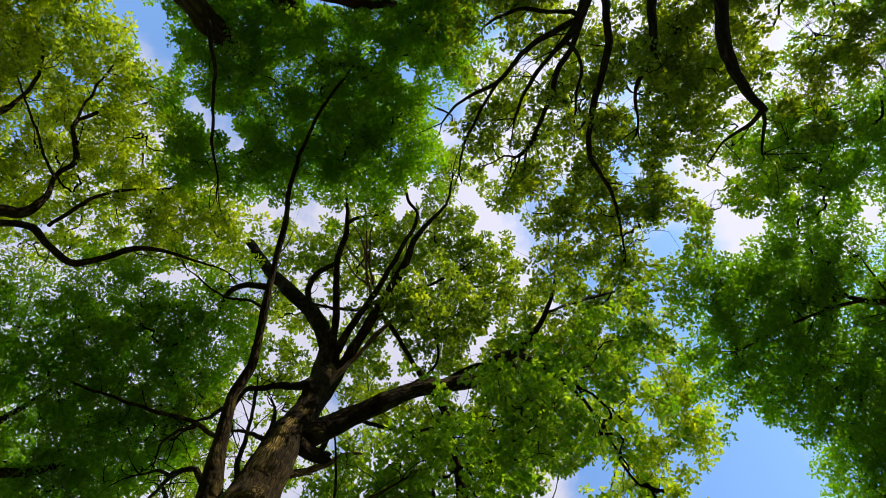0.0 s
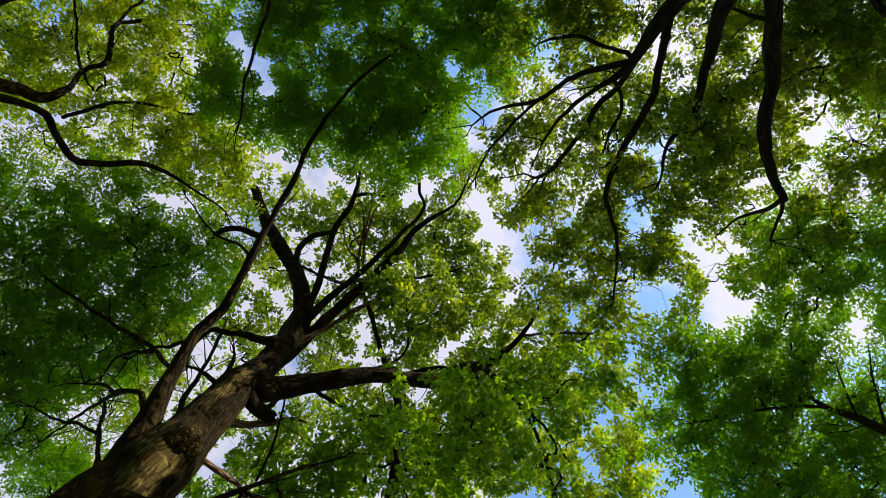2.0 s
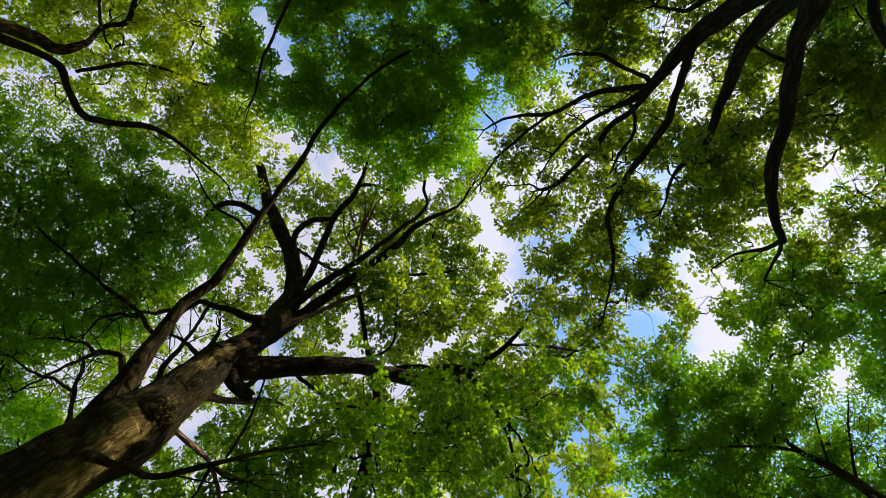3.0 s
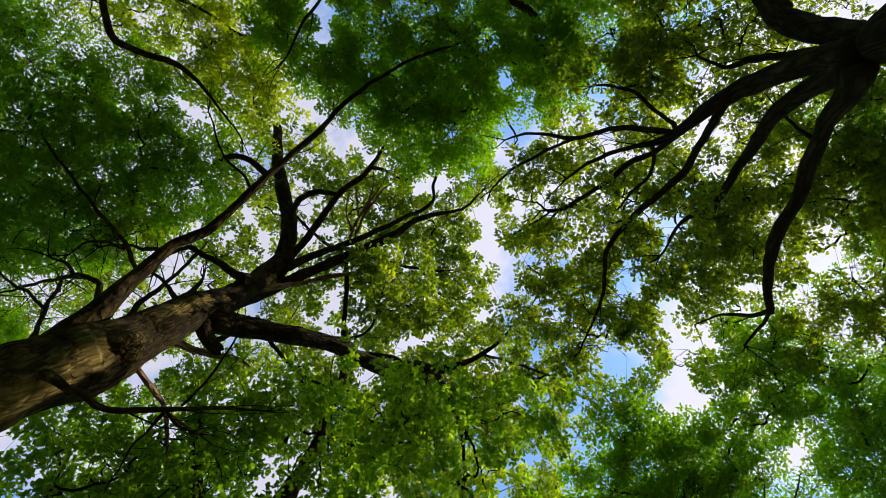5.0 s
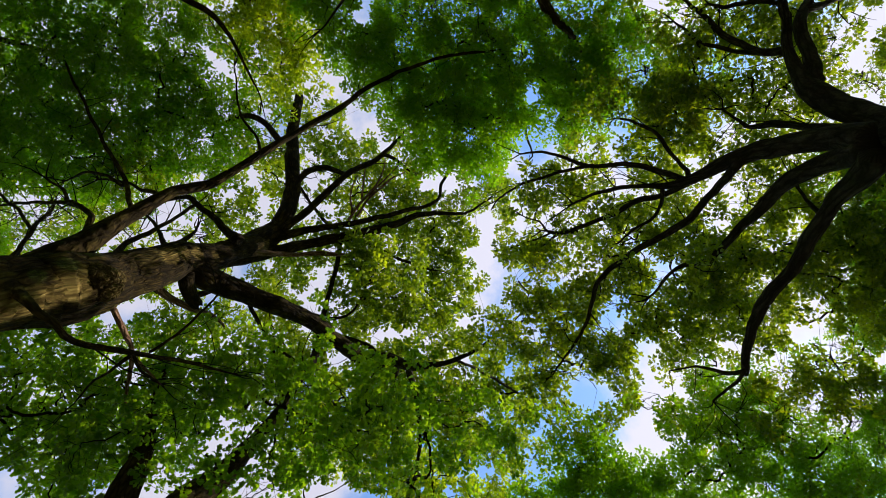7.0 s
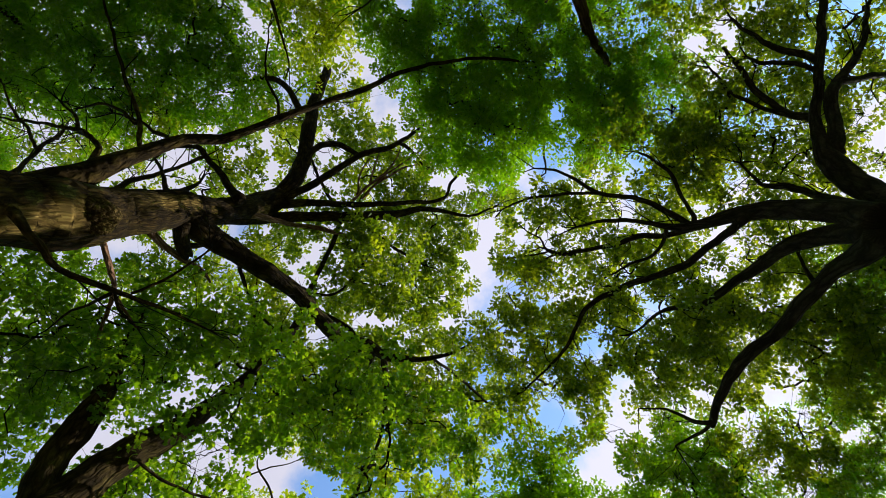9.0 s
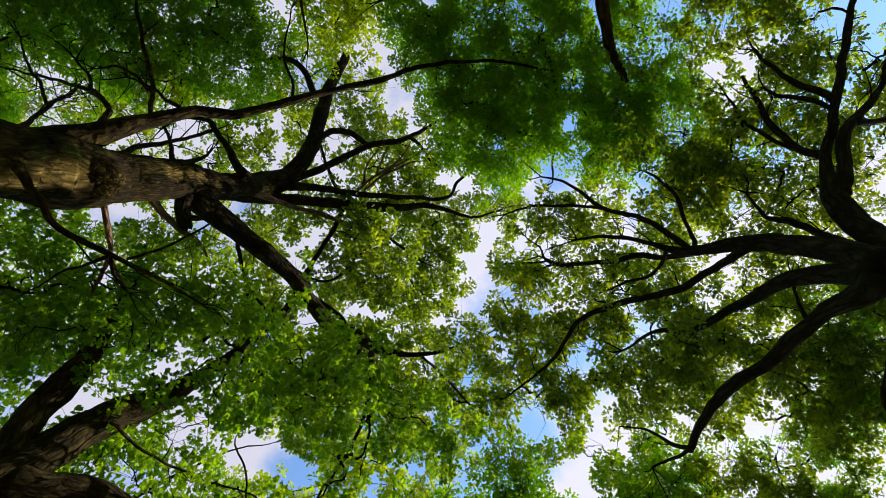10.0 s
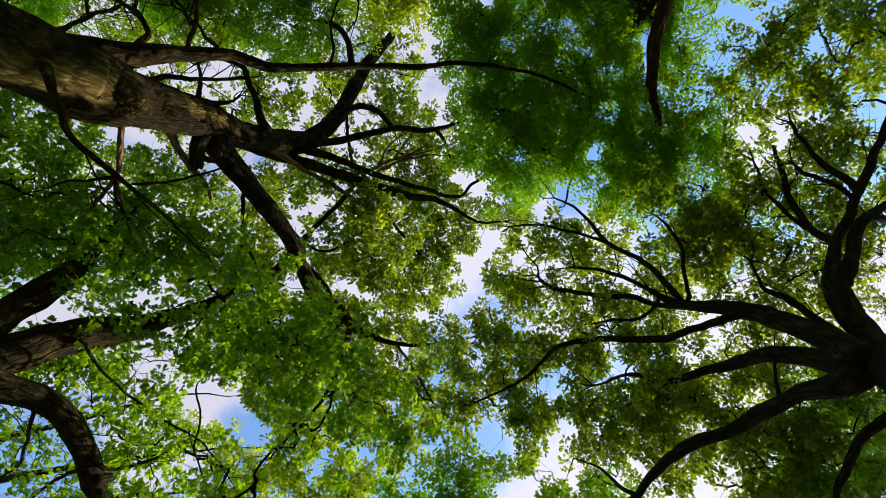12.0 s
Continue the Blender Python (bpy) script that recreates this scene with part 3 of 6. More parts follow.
def grow_leaves(tree, material, shape, size, cover, bough=0.60, spray=0.21, per_spray=24, tilt=0.64, flat=0.5, thin=0.28, crowd=5.8, label="", singles=0, clear=()):
    """Fill the tree's crown: boughs in each lobe, sprays round each bough, leaves round each spray, and the twigs that carry them."""
    rng = tree.rng
    bones = np.concatenate([b[::2, :3] for b in tree.bones])
    area = (0.36 if shape is OVAL_SHAPE else 0.33) * size * size
    per_bough = max(6, int(7 * (bough / 0.6) ** 2))
    boughs = []
    for x, y, z, r in tree.lobes:
        leaves = cover * math.pi * r * r / area
        n = max(2, int(round(leaves / (per_spray * per_bough))))
        d = rng.normal(0, 1, (n, 3))
        d /= np.linalg.norm(d, axis=1)[:, None]
        d *= rng.uniform(0, 1, n)[:, None] ** (1 / 2.6)
        boughs.append(np.array((x, y, z)) + d * np.array((r, r, max(0.35, r * flat))))
    boughs = np.concatenate(boughs)
    boughs = boughs[~in_opening(boughs, 1.4)]
    roots, load, far = knit(boughs, bones)
    sprays = np.repeat(boughs, per_bough, 0)
    sprays = sprays + rng.normal(0, 1, sprays.shape) * np.array((bough, bough, bough * 0.55)) * 0.75
    stems = np.repeat(boughs, per_bough, 0)
    stay = ~in_opening(sprays, 1.15)
    stay &= np.array([noise.noise((p[0] * 1.3 + tree.seed, p[1] * 1.3, p[2] * 0.9)) for p in sprays]) > -thin
    sprays, stems = sprays[stay], stems[stay]
    stay = room_for(rng, sprays, per_spray * area, crowd)
    sprays, stems = sprays[stay], stems[stay]
    at = np.repeat(sprays, per_spray, 0)
    off = rng.normal(0, 1, at.shape) * np.array((1, 1, 0.40))
    out = off / (np.linalg.norm(off, axis=1)[:, None] + 1e-9)
    at = at + out * (spray * rng.uniform(0.05, 1.0, len(at)) ** 0.7)[:, None]
    out = out * np.array((1, 1, 0.5)) + rng.normal(0, 0.35, at.shape)
    stay = ~(in_opening(at, 0.4) | in_shaft(at)) & (~in_sparse(at) | (rng.uniform(0, 1, len(at)) < 0.33))
    rim = np.hypot(at[:, 0], at[:, 1]) > 1.33 * (at[:, 2] - 1.6)
    stay &= ~rim | (rng.uniform(0, 1, len(at)) < 0.3)
    for a, b, wide in clear:
        d = (np.array(b) - np.array(a))[:2]
        rel = at[:, :2] / (at[:, 2:] - 1.6) - np.array(a)
        f = np.clip(rel @ d / (d @ d), 0, 1)
        stay &= np.hypot(*(rel - f[:, None] * d).T) > wide
    at, out = at[stay], out[stay]
    if singles:
        low = np.argsort(at[:, 2])
        low[:8000] = rng.permutation(low[:8000])
        set_leaves(tree, rng, at[low[:singles]], out[low[:singles]], size, NEAR_OAK_SHAPE, material)
        at, out = at[low[singles:]], out[low[singles:]]
    tree.put("foliage", leaf_mesh(rng, at, out, size, shape, tilt), material, None, label, "stuff")
    a, b, r0, r1 = (np.array([q[k] for q in tree.shoots]) for k in range(4))
    stay = ~(in_opening(b, 1.2) | in_opening((a + b) / 2, 1.0))
    a, b, r0, r1 = a[stay], b[stay], r0[stay], r1[stay]
    tree.put("shoot_wood", twig_mesh(a, b, r0, r1, 0.10, rng, 4), TWIG_BARK, None, "", "stuff")
    thick = np.clip(0.0055 * np.sqrt(load) + 0.002, 0.005, 0.03)
    clear = np.ones(len(boughs), bool)
    for f in (0.15, 0.35, 0.5, 0.65, 0.85):
        clear &= ~in_opening(roots * f + boughs * (1 - f), 1.1)
    roots, boughs, thick = roots[clear], boughs[clear], thick[clear]
    tree.put("bough_wood", twig_mesh(roots, boughs, thick, thick * 0.75, 0.16, rng, 6), TWIG_BARK, None, "", "stuff")
    clear = ~(in_opening(stems * 0.5 + sprays * 0.5, 1.3) | in_opening(stems * 0.8 + sprays * 0.2, 1.3))
    stems, sprays = stems[clear], sprays[clear]
    tree.put("twig_wood", twig_mesh(stems, sprays, 0.004, 0.002, 0.08, rng, 2), TWIG_BARK, None, "", "stuff")


# openings in the canopy
opening(-0.730, -0.562, 0.025, 0.025)
opening(-0.669, -0.473, 0.019, 0.033)
opening(-0.607, -0.357, 0.033, 0.030)
opening(-0.512, -0.275, 0.025, 0.019)
opening(-0.388, -0.092, 0.055, 0.023)
opening(-0.306, -0.092, 0.063, 0.021)
opening(0.138, -0.067, 0.041, 0.027)
opening(0.083, -0.122, 0.019, 0.025)
opening(0.107, -0.193, 0.014, 0.036)
opening(0.179, -0.234, 0.022, 0.014)
opening(0.042, -0.350, 0.027, 0.049)
opening(0.603, -0.163, 0.047, 0.025)
opening(0.719, -0.059, 0.055, 0.027)
opening(0.781, -0.118, 0.019, 0.014)
opening(0.695, -0.001, 0.033, 0.019)
opening(0.802, -0.487, 0.022, 0.019)
opening(0.774, 0.505, 0.109, 0.063)
opening(0.706, 0.584, 0.090, 0.044)
opening(0.856, 0.573, 0.068, 0.055)
opening(0.747, 0.436, 0.055, 0.041)
opening(0.507, 0.286, 0.016, 0.027)
opening(0.432, 0.163, 0.012, 0.027)
opening(0.487, 0.402, 0.016, 0.025)
opening(0.460, 0.341, 0.014, 0.019)
opening(-0.635, 0.070, 0.068, 0.012)
opening(-0.405, 0.197, 0.014, 0.034)
opening(-0.350, 0.217, 0.023, 0.023)
opening(-0.115, 0.252, 0.022, 0.033)
opening(0.115, 0.190, 0.016, 0.025)
opening(0.261, 0.142, 0.016, 0.022)
opening(0.193, 0.081, 0.019, 0.025)
opening(-0.484, 0.450, 0.016, 0.038)
opening(-0.265, 0.471, 0.025, 0.019)
opening(-0.334, 0.521, 0.027, 0.014)
opening(-0.498, 0.354, 0.014, 0.016)
opening(0.309, 0.566, 0.025, 0.022)
opening(0.569, -0.063, 0.033, 0.019)
opening(1.041, -0.083, 0.027, 0.041)
opening(0.254, 0.640, 0.052, 0.052)
opening(0.343, 0.553, 0.036, 0.036)
opening(-0.375, 0.601, 0.028, 0.028)
opening(-0.412, 0.678, 0.025, 0.025)
opening(-0.299, 0.271, 0.014, 0.014)
opening(-0.411, 0.260, 0.019, 0.019)
opening(-0.029, 0.660, 0.027, 0.027)
opening(0.095, 0.226, 0.024, 0.024)
opening(0.783, -0.504, 0.034, 0.034)
opening(0.767, -0.583, 0.026, 0.026)
opening(0.996, -0.614, 0.030, 0.030)
opening(0.524, 0.010, 0.031, 0.031)
opening(0.711, -0.039, 0.053, 0.053)
opening(0.497, -0.998, 0.037, 0.037)
opening(0.401, -1.082, 0.034, 0.034)
opening(-0.040, -0.799, 0.027, 0.027)
opening(0.001, -0.890, 0.020, 0.020)
opening(0.283, 0.618, 0.063, 0.063)
opening(0.382, 0.546, 0.037, 0.037)
opening(-0.019, 0.935, 0.018, 0.018)
opening(-0.007, 0.719, 0.028, 0.028)
opening(0.489, 0.304, 0.024, 0.024)
opening(0.548, -0.202, 0.026, 0.026)
opening(-0.211, -1.002, 0.023, 0.023)
opening(-0.059, -0.942, 0.019, 0.019)
opening(0.503, 0.422, 0.022, 0.022)
opening(-0.778, -0.583, 0.041, 0.025)
opening(-0.714, -0.518, 0.036, 0.030)
opening(-0.673, -0.460, 0.036, 0.036)
opening(-0.600, -0.341, 0.036, 0.025)
opening(-0.546, -0.309, 0.055, 0.036)
opening(-0.501, -0.254, 0.036, 0.027)
opening(-0.662, 0.067, 0.068, 0.019)
opening(-0.949, -0.053, 0.041, 0.014)
opening(-0.075, -0.129, 0.027, 0.027)
opening(-0.101, -0.093, 0.019, 0.019)
opening(0.004, -0.280, 0.030, 0.030)
opening(-0.005, -0.331, 0.019, 0.019)
opening(-0.083, -0.413, 0.015, 0.015)
opening(-0.287, -0.798, 0.016, 0.016)
opening(-0.230, -0.807, 0.016, 0.016)
opening(-0.262, -0.760, 0.012, 0.012)
opening(-0.324, -0.841, 0.035, 0.035)
opening(-0.284, -0.868, 0.019, 0.019)
opening(-0.342, -0.795, 0.024, 0.024)
opening(-0.231, -0.743, 0.016, 0.016)
opening(-0.196, -0.774, 0.014, 0.014)
opening(-0.041, -0.784, 0.021, 0.021)
opening(-0.024, -0.866, 0.018, 0.018)
opening(-0.093, -0.429, 0.014, 0.014)
opening(-0.032, -0.408, 0.014, 0.014)
# places where the leaves are sparse
for place in ((-0.298, -0.751, 0.079, 0.071), (-0.175, -0.689, 0.052, 0.069), (0.105, -0.549, 0.029, 0.046), (0.048, -0.662, 0.037, 0.066), (-0.033, -0.808, 0.028, 0.032),
              (-0.024, -0.866, 0.022, 0.031), (0.148, -0.951, 0.021, 0.025), (-0.175, -1.037, 0.046, 0.042), (-0.056, -1.071, 0.051, 0.041), (0.432, -1.018, 0.071, 0.058),
              (0.084, -0.460, 0.030, 0.038), (-0.097, -0.431, 0.020, 0.020), (-0.029, -0.411, 0.027, 0.031), (-0.040, -0.799, 0.030, 0.032), (-0.039, -0.890, 0.033, 0.033),
              (0.051, -0.842, 0.025, 0.027), (0.397, -1.050, 0.072, 0.062), (0.812, -0.572, 0.030, 0.032), (1.017, -0.645, 0.032, 0.033), (0.378, -0.553, 0.032, 0.038),
              (0.454, -0.649, 0.046, 0.044), (0.287, -0.711, 0.034, 0.038), (0.247, -0.854, 0.049, 0.046), (-0.799, -0.587, 0.041, 0.027), (-0.683, -0.473, 0.041, 0.062)):
    sparse(*place)
for place in ((-0.979, -0.364, 0.022, 0.022), (-0.915, -0.439, 0.022, 0.019), (-1.031, -0.001, 0.041, 0.022), (-0.867, -0.172, 0.025, 0.025), (-0.724, -0.200, 0.036, 0.027),
              (-0.662, -0.152, 0.027, 0.016), (-0.990, -0.159, 0.025, 0.019), (0.979, -0.350, 0.041, 0.041), (1.034, -0.056, 0.038, 0.049), (0.843, -0.412, 0.041, 0.033),
              (1.057, -0.012, 0.078, 0.072), (1.173, 0.047, 0.048, 0.059), (0.938, -0.113, 0.033, 0.024), (0.925, -0.543, 0.050, 0.067), (0.618, -0.804, 0.034, 0.044),
              (-0.744, -0.111, 0.022, 0.019), (-0.867, -0.083, 0.030, 0.016), (-0.922, -0.521, 0.025, 0.019)):
    sparse(*place)
for place in ((-0.990, 0.040, 0.082, 0.048), (-0.867, 0.067, 0.068, 0.034), (-0.744, 0.097, 0.068, 0.025), (-0.621, 0.108, 0.055, 0.019),
              (-0.751, 0.655, 0.046, 0.049), (-0.674, 0.584, 0.046, 0.049), (-0.649, 0.679, 0.040, 0.047), (-0.539, 0.520, 0.027, 0.034)):
    sparse(*place)
# glints through the maples
for place in ((-0.154, -0.663, 0.041, 0.041), (-0.231, -0.659, 0.022, 0.022), (0.012, -0.655, 0.039, 0.039), (-0.128, -0.885, 0.036, 0.036), (-0.060, -0.878, 0.030, 0.030), (-0.315, -0.910, 0.027, 0.027),
              (-0.259, -0.799, 0.057, 0.057), (-0.215, -0.754, 0.035, 0.035), (-0.314, -0.853, 0.041, 0.041), (-0.415, -0.371, 0.040, 0.040), (-0.387, -0.288, 0.027, 0.027), (-0.373, -0.431, 0.024, 0.024),
              (-0.361, -0.438, 0.046, 0.046), (-0.307, -0.411, 0.030, 0.030), (-0.176, -0.475, 0.030, 0.030), (-0.597, -0.415, 0.035, 0.035), (-0.496, -0.480, 0.027, 0.027), (-0.267, -0.513, 0.025, 0.025),
              (0.001, -0.379, 0.046, 0.046), (1.033, -0.145, 0.041, 0.041), (1.015, -0.073, 0.033, 0.033), (0.991, -0.000, 0.028, 0.028), (0.867, -0.135, 0.022, 0.022), (0.930, -0.082, 0.019, 0.019),
              (-1.008, 0.081, 0.046, 0.046), (-0.951, 0.093, 0.035, 0.035), (-0.907, 0.063, 0.033, 0.033), (-0.809, 0.080, 0.038, 0.038), (-0.824, 0.117, 0.019, 0.019), (-0.743, 0.315, 0.018, 0.018),
              (-0.991, 0.299, 0.015, 0.015), (-0.697, 0.262, 0.019, 0.019), (-0.785, 0.153, 0.019, 0.019), (-0.900, 0.169, 0.014, 0.014), (-0.638, 0.077, 0.041, 0.041), (-0.576, 0.123, 0.025, 0.025)):
    sparse(*place)
# thin places towards the sun
for spot in ((-2.50, 3.42, 6.50, 0.14), (-2.47, 3.70, 6.20, 0.12), (-2.66, 3.07, 8.28, 0.10), (-2.61, 3.00, 8.70, 0.11), (-2.55, 2.97, 9.00, 0.08),
             (-2.38, 2.62, 10.30, 0.13), (-3.36, 2.60, 8.10, 0.10), (-2.24, 4.17, 7.80, 0.20), (-3.23, 3.47, 7.20, 0.10), (0.15, 5.51, 7.80, 0.14),
             (0.84, 5.55, 7.00, 0.14), (0.29, 4.72, 7.80, 0.14), (2.43, 5.60, 7.70, 0.22), (-9.84, 4.71, 11.20, 0.40), (-9.82, 3.72, 11.00, 0.35),
             (7.57, -3.22, 10.00, 0.45), (8.74, -3.49, 10.20, 0.45), (8.43, -4.26, 10.00, 0.40), (-2.58, -5.63, 11.20, 0.30)):
    sun_shaft(*spot)


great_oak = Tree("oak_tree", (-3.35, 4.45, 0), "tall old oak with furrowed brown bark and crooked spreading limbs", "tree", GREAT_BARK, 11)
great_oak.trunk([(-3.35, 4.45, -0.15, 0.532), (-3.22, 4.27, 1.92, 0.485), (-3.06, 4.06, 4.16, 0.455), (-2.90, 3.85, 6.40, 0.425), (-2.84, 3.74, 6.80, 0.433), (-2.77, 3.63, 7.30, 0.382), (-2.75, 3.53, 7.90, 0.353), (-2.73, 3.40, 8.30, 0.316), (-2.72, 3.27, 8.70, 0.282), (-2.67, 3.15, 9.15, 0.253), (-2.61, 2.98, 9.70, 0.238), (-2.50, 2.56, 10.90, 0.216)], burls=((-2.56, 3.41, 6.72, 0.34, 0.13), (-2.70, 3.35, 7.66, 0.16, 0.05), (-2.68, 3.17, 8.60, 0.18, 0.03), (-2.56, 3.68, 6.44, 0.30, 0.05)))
great_oak.limb("a1", "trunk", "limb", [(-2.61, 3.41, 8.45, 0.103), (-2.63, 3.37, 9.00, 0.127), (-2.50, 3.17, 9.70, 0.138), (-2.34, 2.82, 10.60, 0.135), (-1.97, 2.13, 11.23, 0.119), (-1.50, 1.32, 11.73, 0.126), (-1.00, 0.39, 12.22, 0.102), (-0.65, -0.42, 12.59, 0.068), (0.08, -1.25, 13.03, 0.039), (0.26, -1.97, 13.30, 0.024)])
great_oak.limb("a2", "trunk", "limb", [(-2.53, 2.54, 10.75, 0.139), (-2.20, 1.95, 11.15, 0.086), (-1.58, 0.93, 11.70, 0.070), (-1.07, -0.01, 12.13, 0.058), (-0.66, -0.87, 12.49, 0.045), (-0.95, -1.34, 12.68, 0.038), (-1.13, -2.12, 12.95, 0.031), (-1.43, -2.49, 13.10, 0.016)])
great_oak.limb("a3", "trunk", "limb", [(-2.60, 2.78, 10.30, 0.201), (-2.64, 2.34, 10.96, 0.201), (-2.84, 1.88, 11.34, 0.192), (-3.38, 1.39, 11.78, 0.174), (-4.21, 0.89, 12.31, 0.162), (-4.81, 0.39, 12.71, 0.138), (-5.36, -0.17, 13.10, 0.112)], True)
great_oak.limb("a4", "a3", "branch", [(-2.47, 2.20, 10.90, 0.087), (-2.54, 1.06, 11.50, 0.080), (-2.61, 0.29, 11.86, 0.076), (-2.48, -0.58, 12.26, 0.064), (-2.55, -1.43, 12.60, 0.029)])
great_oak.limb("a4b", "a3", "branch", [(-3.16, 1.48, 11.60, 0.085), (-3.37, 1.02, 11.91, 0.075), (-3.21, 0.63, 12.18, 0.072), (-2.82, 0.36, 12.50, 0.060)])
great_oak.limb("a4c", "a4", "branch", [(-2.46, -0.66, 12.20, 0.050), (-2.23, -0.78, 12.41, 0.045), (-1.75, -0.92, 12.80, 0.023)])
great_oak.limb("a5", "trunk", "limb", [(-3.21, 3.97, 6.80, 0.245), (-3.29, 3.65, 7.16, 0.204), (-3.33, 3.34, 7.51, 0.161), (-3.40, 2.91, 7.94, 0.112), (-3.43, 2.39, 8.37, 0.093), (-3.27, 1.95, 8.70, 0.076), (-3.27, 1.50, 8.95, 0.069), (-3.26, 0.83, 9.29, 0.063), (-3.17, -0.47, 9.88, 0.053), (-3.22, -1.27, 10.23, 0.045), (-2.98, -2.53, 10.75, 0.037), (-2.58, -3.52, 11.08, 0.032), (-2.09, -4.28, 11.30, 0.022)])
great_oak.limb("a5b", "a5", "branch", [(-3.53, 0.79, 10.00, 0.063), (-4.15, 0.80, 10.46, 0.062), (-4.62, 0.87, 10.79, 0.063), (-5.01, 1.13, 11.06, 0.049), (-5.36, 1.68, 11.40, 0.031)])
great_oak.limb("a5c", "a5", "branch", [(-3.53, 1.17, 9.70, 0.026), (-3.95, 1.02, 9.94, 0.028), (-4.54, 1.03, 10.24, 0.023), (-5.22, 0.72, 10.61, 0.018), (-5.78, 0.44, 10.90, 0.012)])
great_oak.limb("a6", "trunk", "limb", [(-2.58, 2.60, 9.57, 0.117), (-2.91, 2.74, 9.76, 0.084), (-3.34, 2.79, 10.00, 0.065), (-3.92, 2.94, 10.32, 0.058), (-4.30, 3.05, 10.52, 0.050), (-4.76, 3.69, 10.90, 0.032), (-4.83, 4.25, 11.10, 0.022)])
great_oak.limb("a7", "a5", "branch", [(-3.47, 3.06, 8.20, 0.045), (-4.31, 3.01, 8.77, 0.037), (-5.31, 3.07, 9.33, 0.035), (-6.48, 3.07, 9.96, 0.029), (-7.81, 3.05, 10.63, 0.024), (-8.90, 2.92, 11.10, 0.017)])
great_oak.limb("a7b", "a7", "branch", [(-4.53, 3.21, 9.17, 0.034), (-5.10, 3.49, 9.51, 0.031), (-5.64, 3.89, 9.88, 0.027), (-6.09, 4.52, 10.30, 0.014)])
great_oak.limb("a7c", "a5", "branch", [(-3.85, 2.82, 8.90, 0.036), (-4.38, 3.14, 9.32, 0.033), (-4.86, 3.41, 9.67, 0.028), (-5.65, 4.01, 10.30, 0.018)])
great_oak.limb("a8", "a5", "branch", [(-3.50, 3.56, 7.75, 0.075), (-3.75, 3.54, 7.99, 0.051), (-4.00, 3.53, 8.21, 0.043), (-4.49, 3.75, 8.54, 0.037), (-5.16, 4.34, 9.02, 0.031), (-5.94, 5.14, 9.58, 0.024), (-6.98, 6.19, 10.30, 0.016)])
great_oak.limb("a8b", "a8", "branch", [(-4.36, 3.69, 8.50, 0.043), (-4.81, 3.99, 8.87, 0.036), (-5.26, 4.09, 9.21, 0.028), (-5.95, 4.42, 9.70, 0.021)])
great_oak.limb("a8c", "a5", "branch", [(-3.68, 4.26, 7.18, 0.055), (-4.19, 4.43, 7.93, 0.034), (-4.65, 4.51, 8.54, 0.031), (-5.11, 4.47, 9.20, 0.025), (-5.38, 4.48, 9.43, 0.014)])
great_oak.limb("a8d", "a8", "branch", [(-4.76, 4.60, 8.63, 0.028), (-5.45, 4.83, 9.07, 0.026), (-6.09, 5.07, 9.45, 0.023), (-7.03, 5.32, 10.00, 0.014)])
great_oak.limb("a9", "trunk", "limb", [(-2.81, 3.50, 8.63, 0.174), (-2.48, 3.35, 8.90, 0.218), (-2.10, 3.24, 9.16, 0.203), (-1.61, 3.12, 9.46, 0.184), (-0.86, 2.93, 9.89, 0.165), (-0.29, 2.88, 10.19, 0.157), (0.77, 2.87, 10.68, 0.147), (1.27, 2.51, 10.94, 0.134), (1.79, 2.29, 11.10, 0.099), (2.25, 1.79, 11.29, 0.063), (2.58, 1.20, 11.48, 0.045), (2.76, 0.48, 11.69, 0.033), (3.04, -0.31, 11.90, 0.020)])
great_oak.limb("a9b", "a9", "branch", [(1.72, 2.39, 11.20, 0.084), (2.61, 2.94, 11.50, 0.054), (3.67, 3.96, 11.89, 0.042), (4.28, 4.89, 12.17, 0.036), (4.84, 5.66, 12.40, 0.022)])
great_oak.limb("a9c", "a9", "branch", [(2.44, 1.52, 11.40, 0.039), (3.17, 1.39, 11.96, 0.034), (4.12, 1.24, 12.61, 0.036), (5.42, 1.10, 13.40, 0.024)])
great_oak.limb("a9d", "a9", "branch", [(0.68, 3.08, 11.10, 0.058), (0.92, 2.76, 11.39, 0.060), (0.51, 2.96, 11.66, 0.053), (0.15, 3.20, 11.90, 0.034)])
great_oak.limb("a9e", "a9", "branch", [(1.49, 2.45, 11.10, 0.065), (1.84, 3.04, 11.38, 0.073), (2.34, 3.30, 11.60, 0.047)], True)
great_oak.limb("a10", "a9", "branch", [(-0.35, 2.88, 10.30, 0.053), (-0.65, 2.58, 10.85, 0.056), (-1.20, 1.93, 11.46, 0.053), (-1.67, 1.51, 11.90, 0.049), (-2.27, 1.51, 12.00, 0.042), (-2.88, 1.47, 12.10, 0.035), (-3.45, 1.40, 12.20, 0.029)])
great_oak.limb("a10b", "a9", "branch", [(-0.30, 2.92, 10.30, 0.058), (-0.01, 3.15, 9.97, 0.080), (0.09, 3.41, 9.68, 0.083), (0.12, 3.64, 9.43, 0.065)], True)
great_oak.limb("a11", "a9", "branch", [(-1.70, 3.11, 9.30, 0.048), (-1.25, 3.48, 9.66, 0.035), (-0.68, 3.75, 10.08, 0.032), (0.09, 3.86, 10.60, 0.023)])
great_oak.limb("a11b", "a11", "branch", [(-0.78, 3.58, 9.70, 0.026), (-0.22, 4.04, 9.94, 0.021), (0.66, 4.82, 10.30, 0.011)])
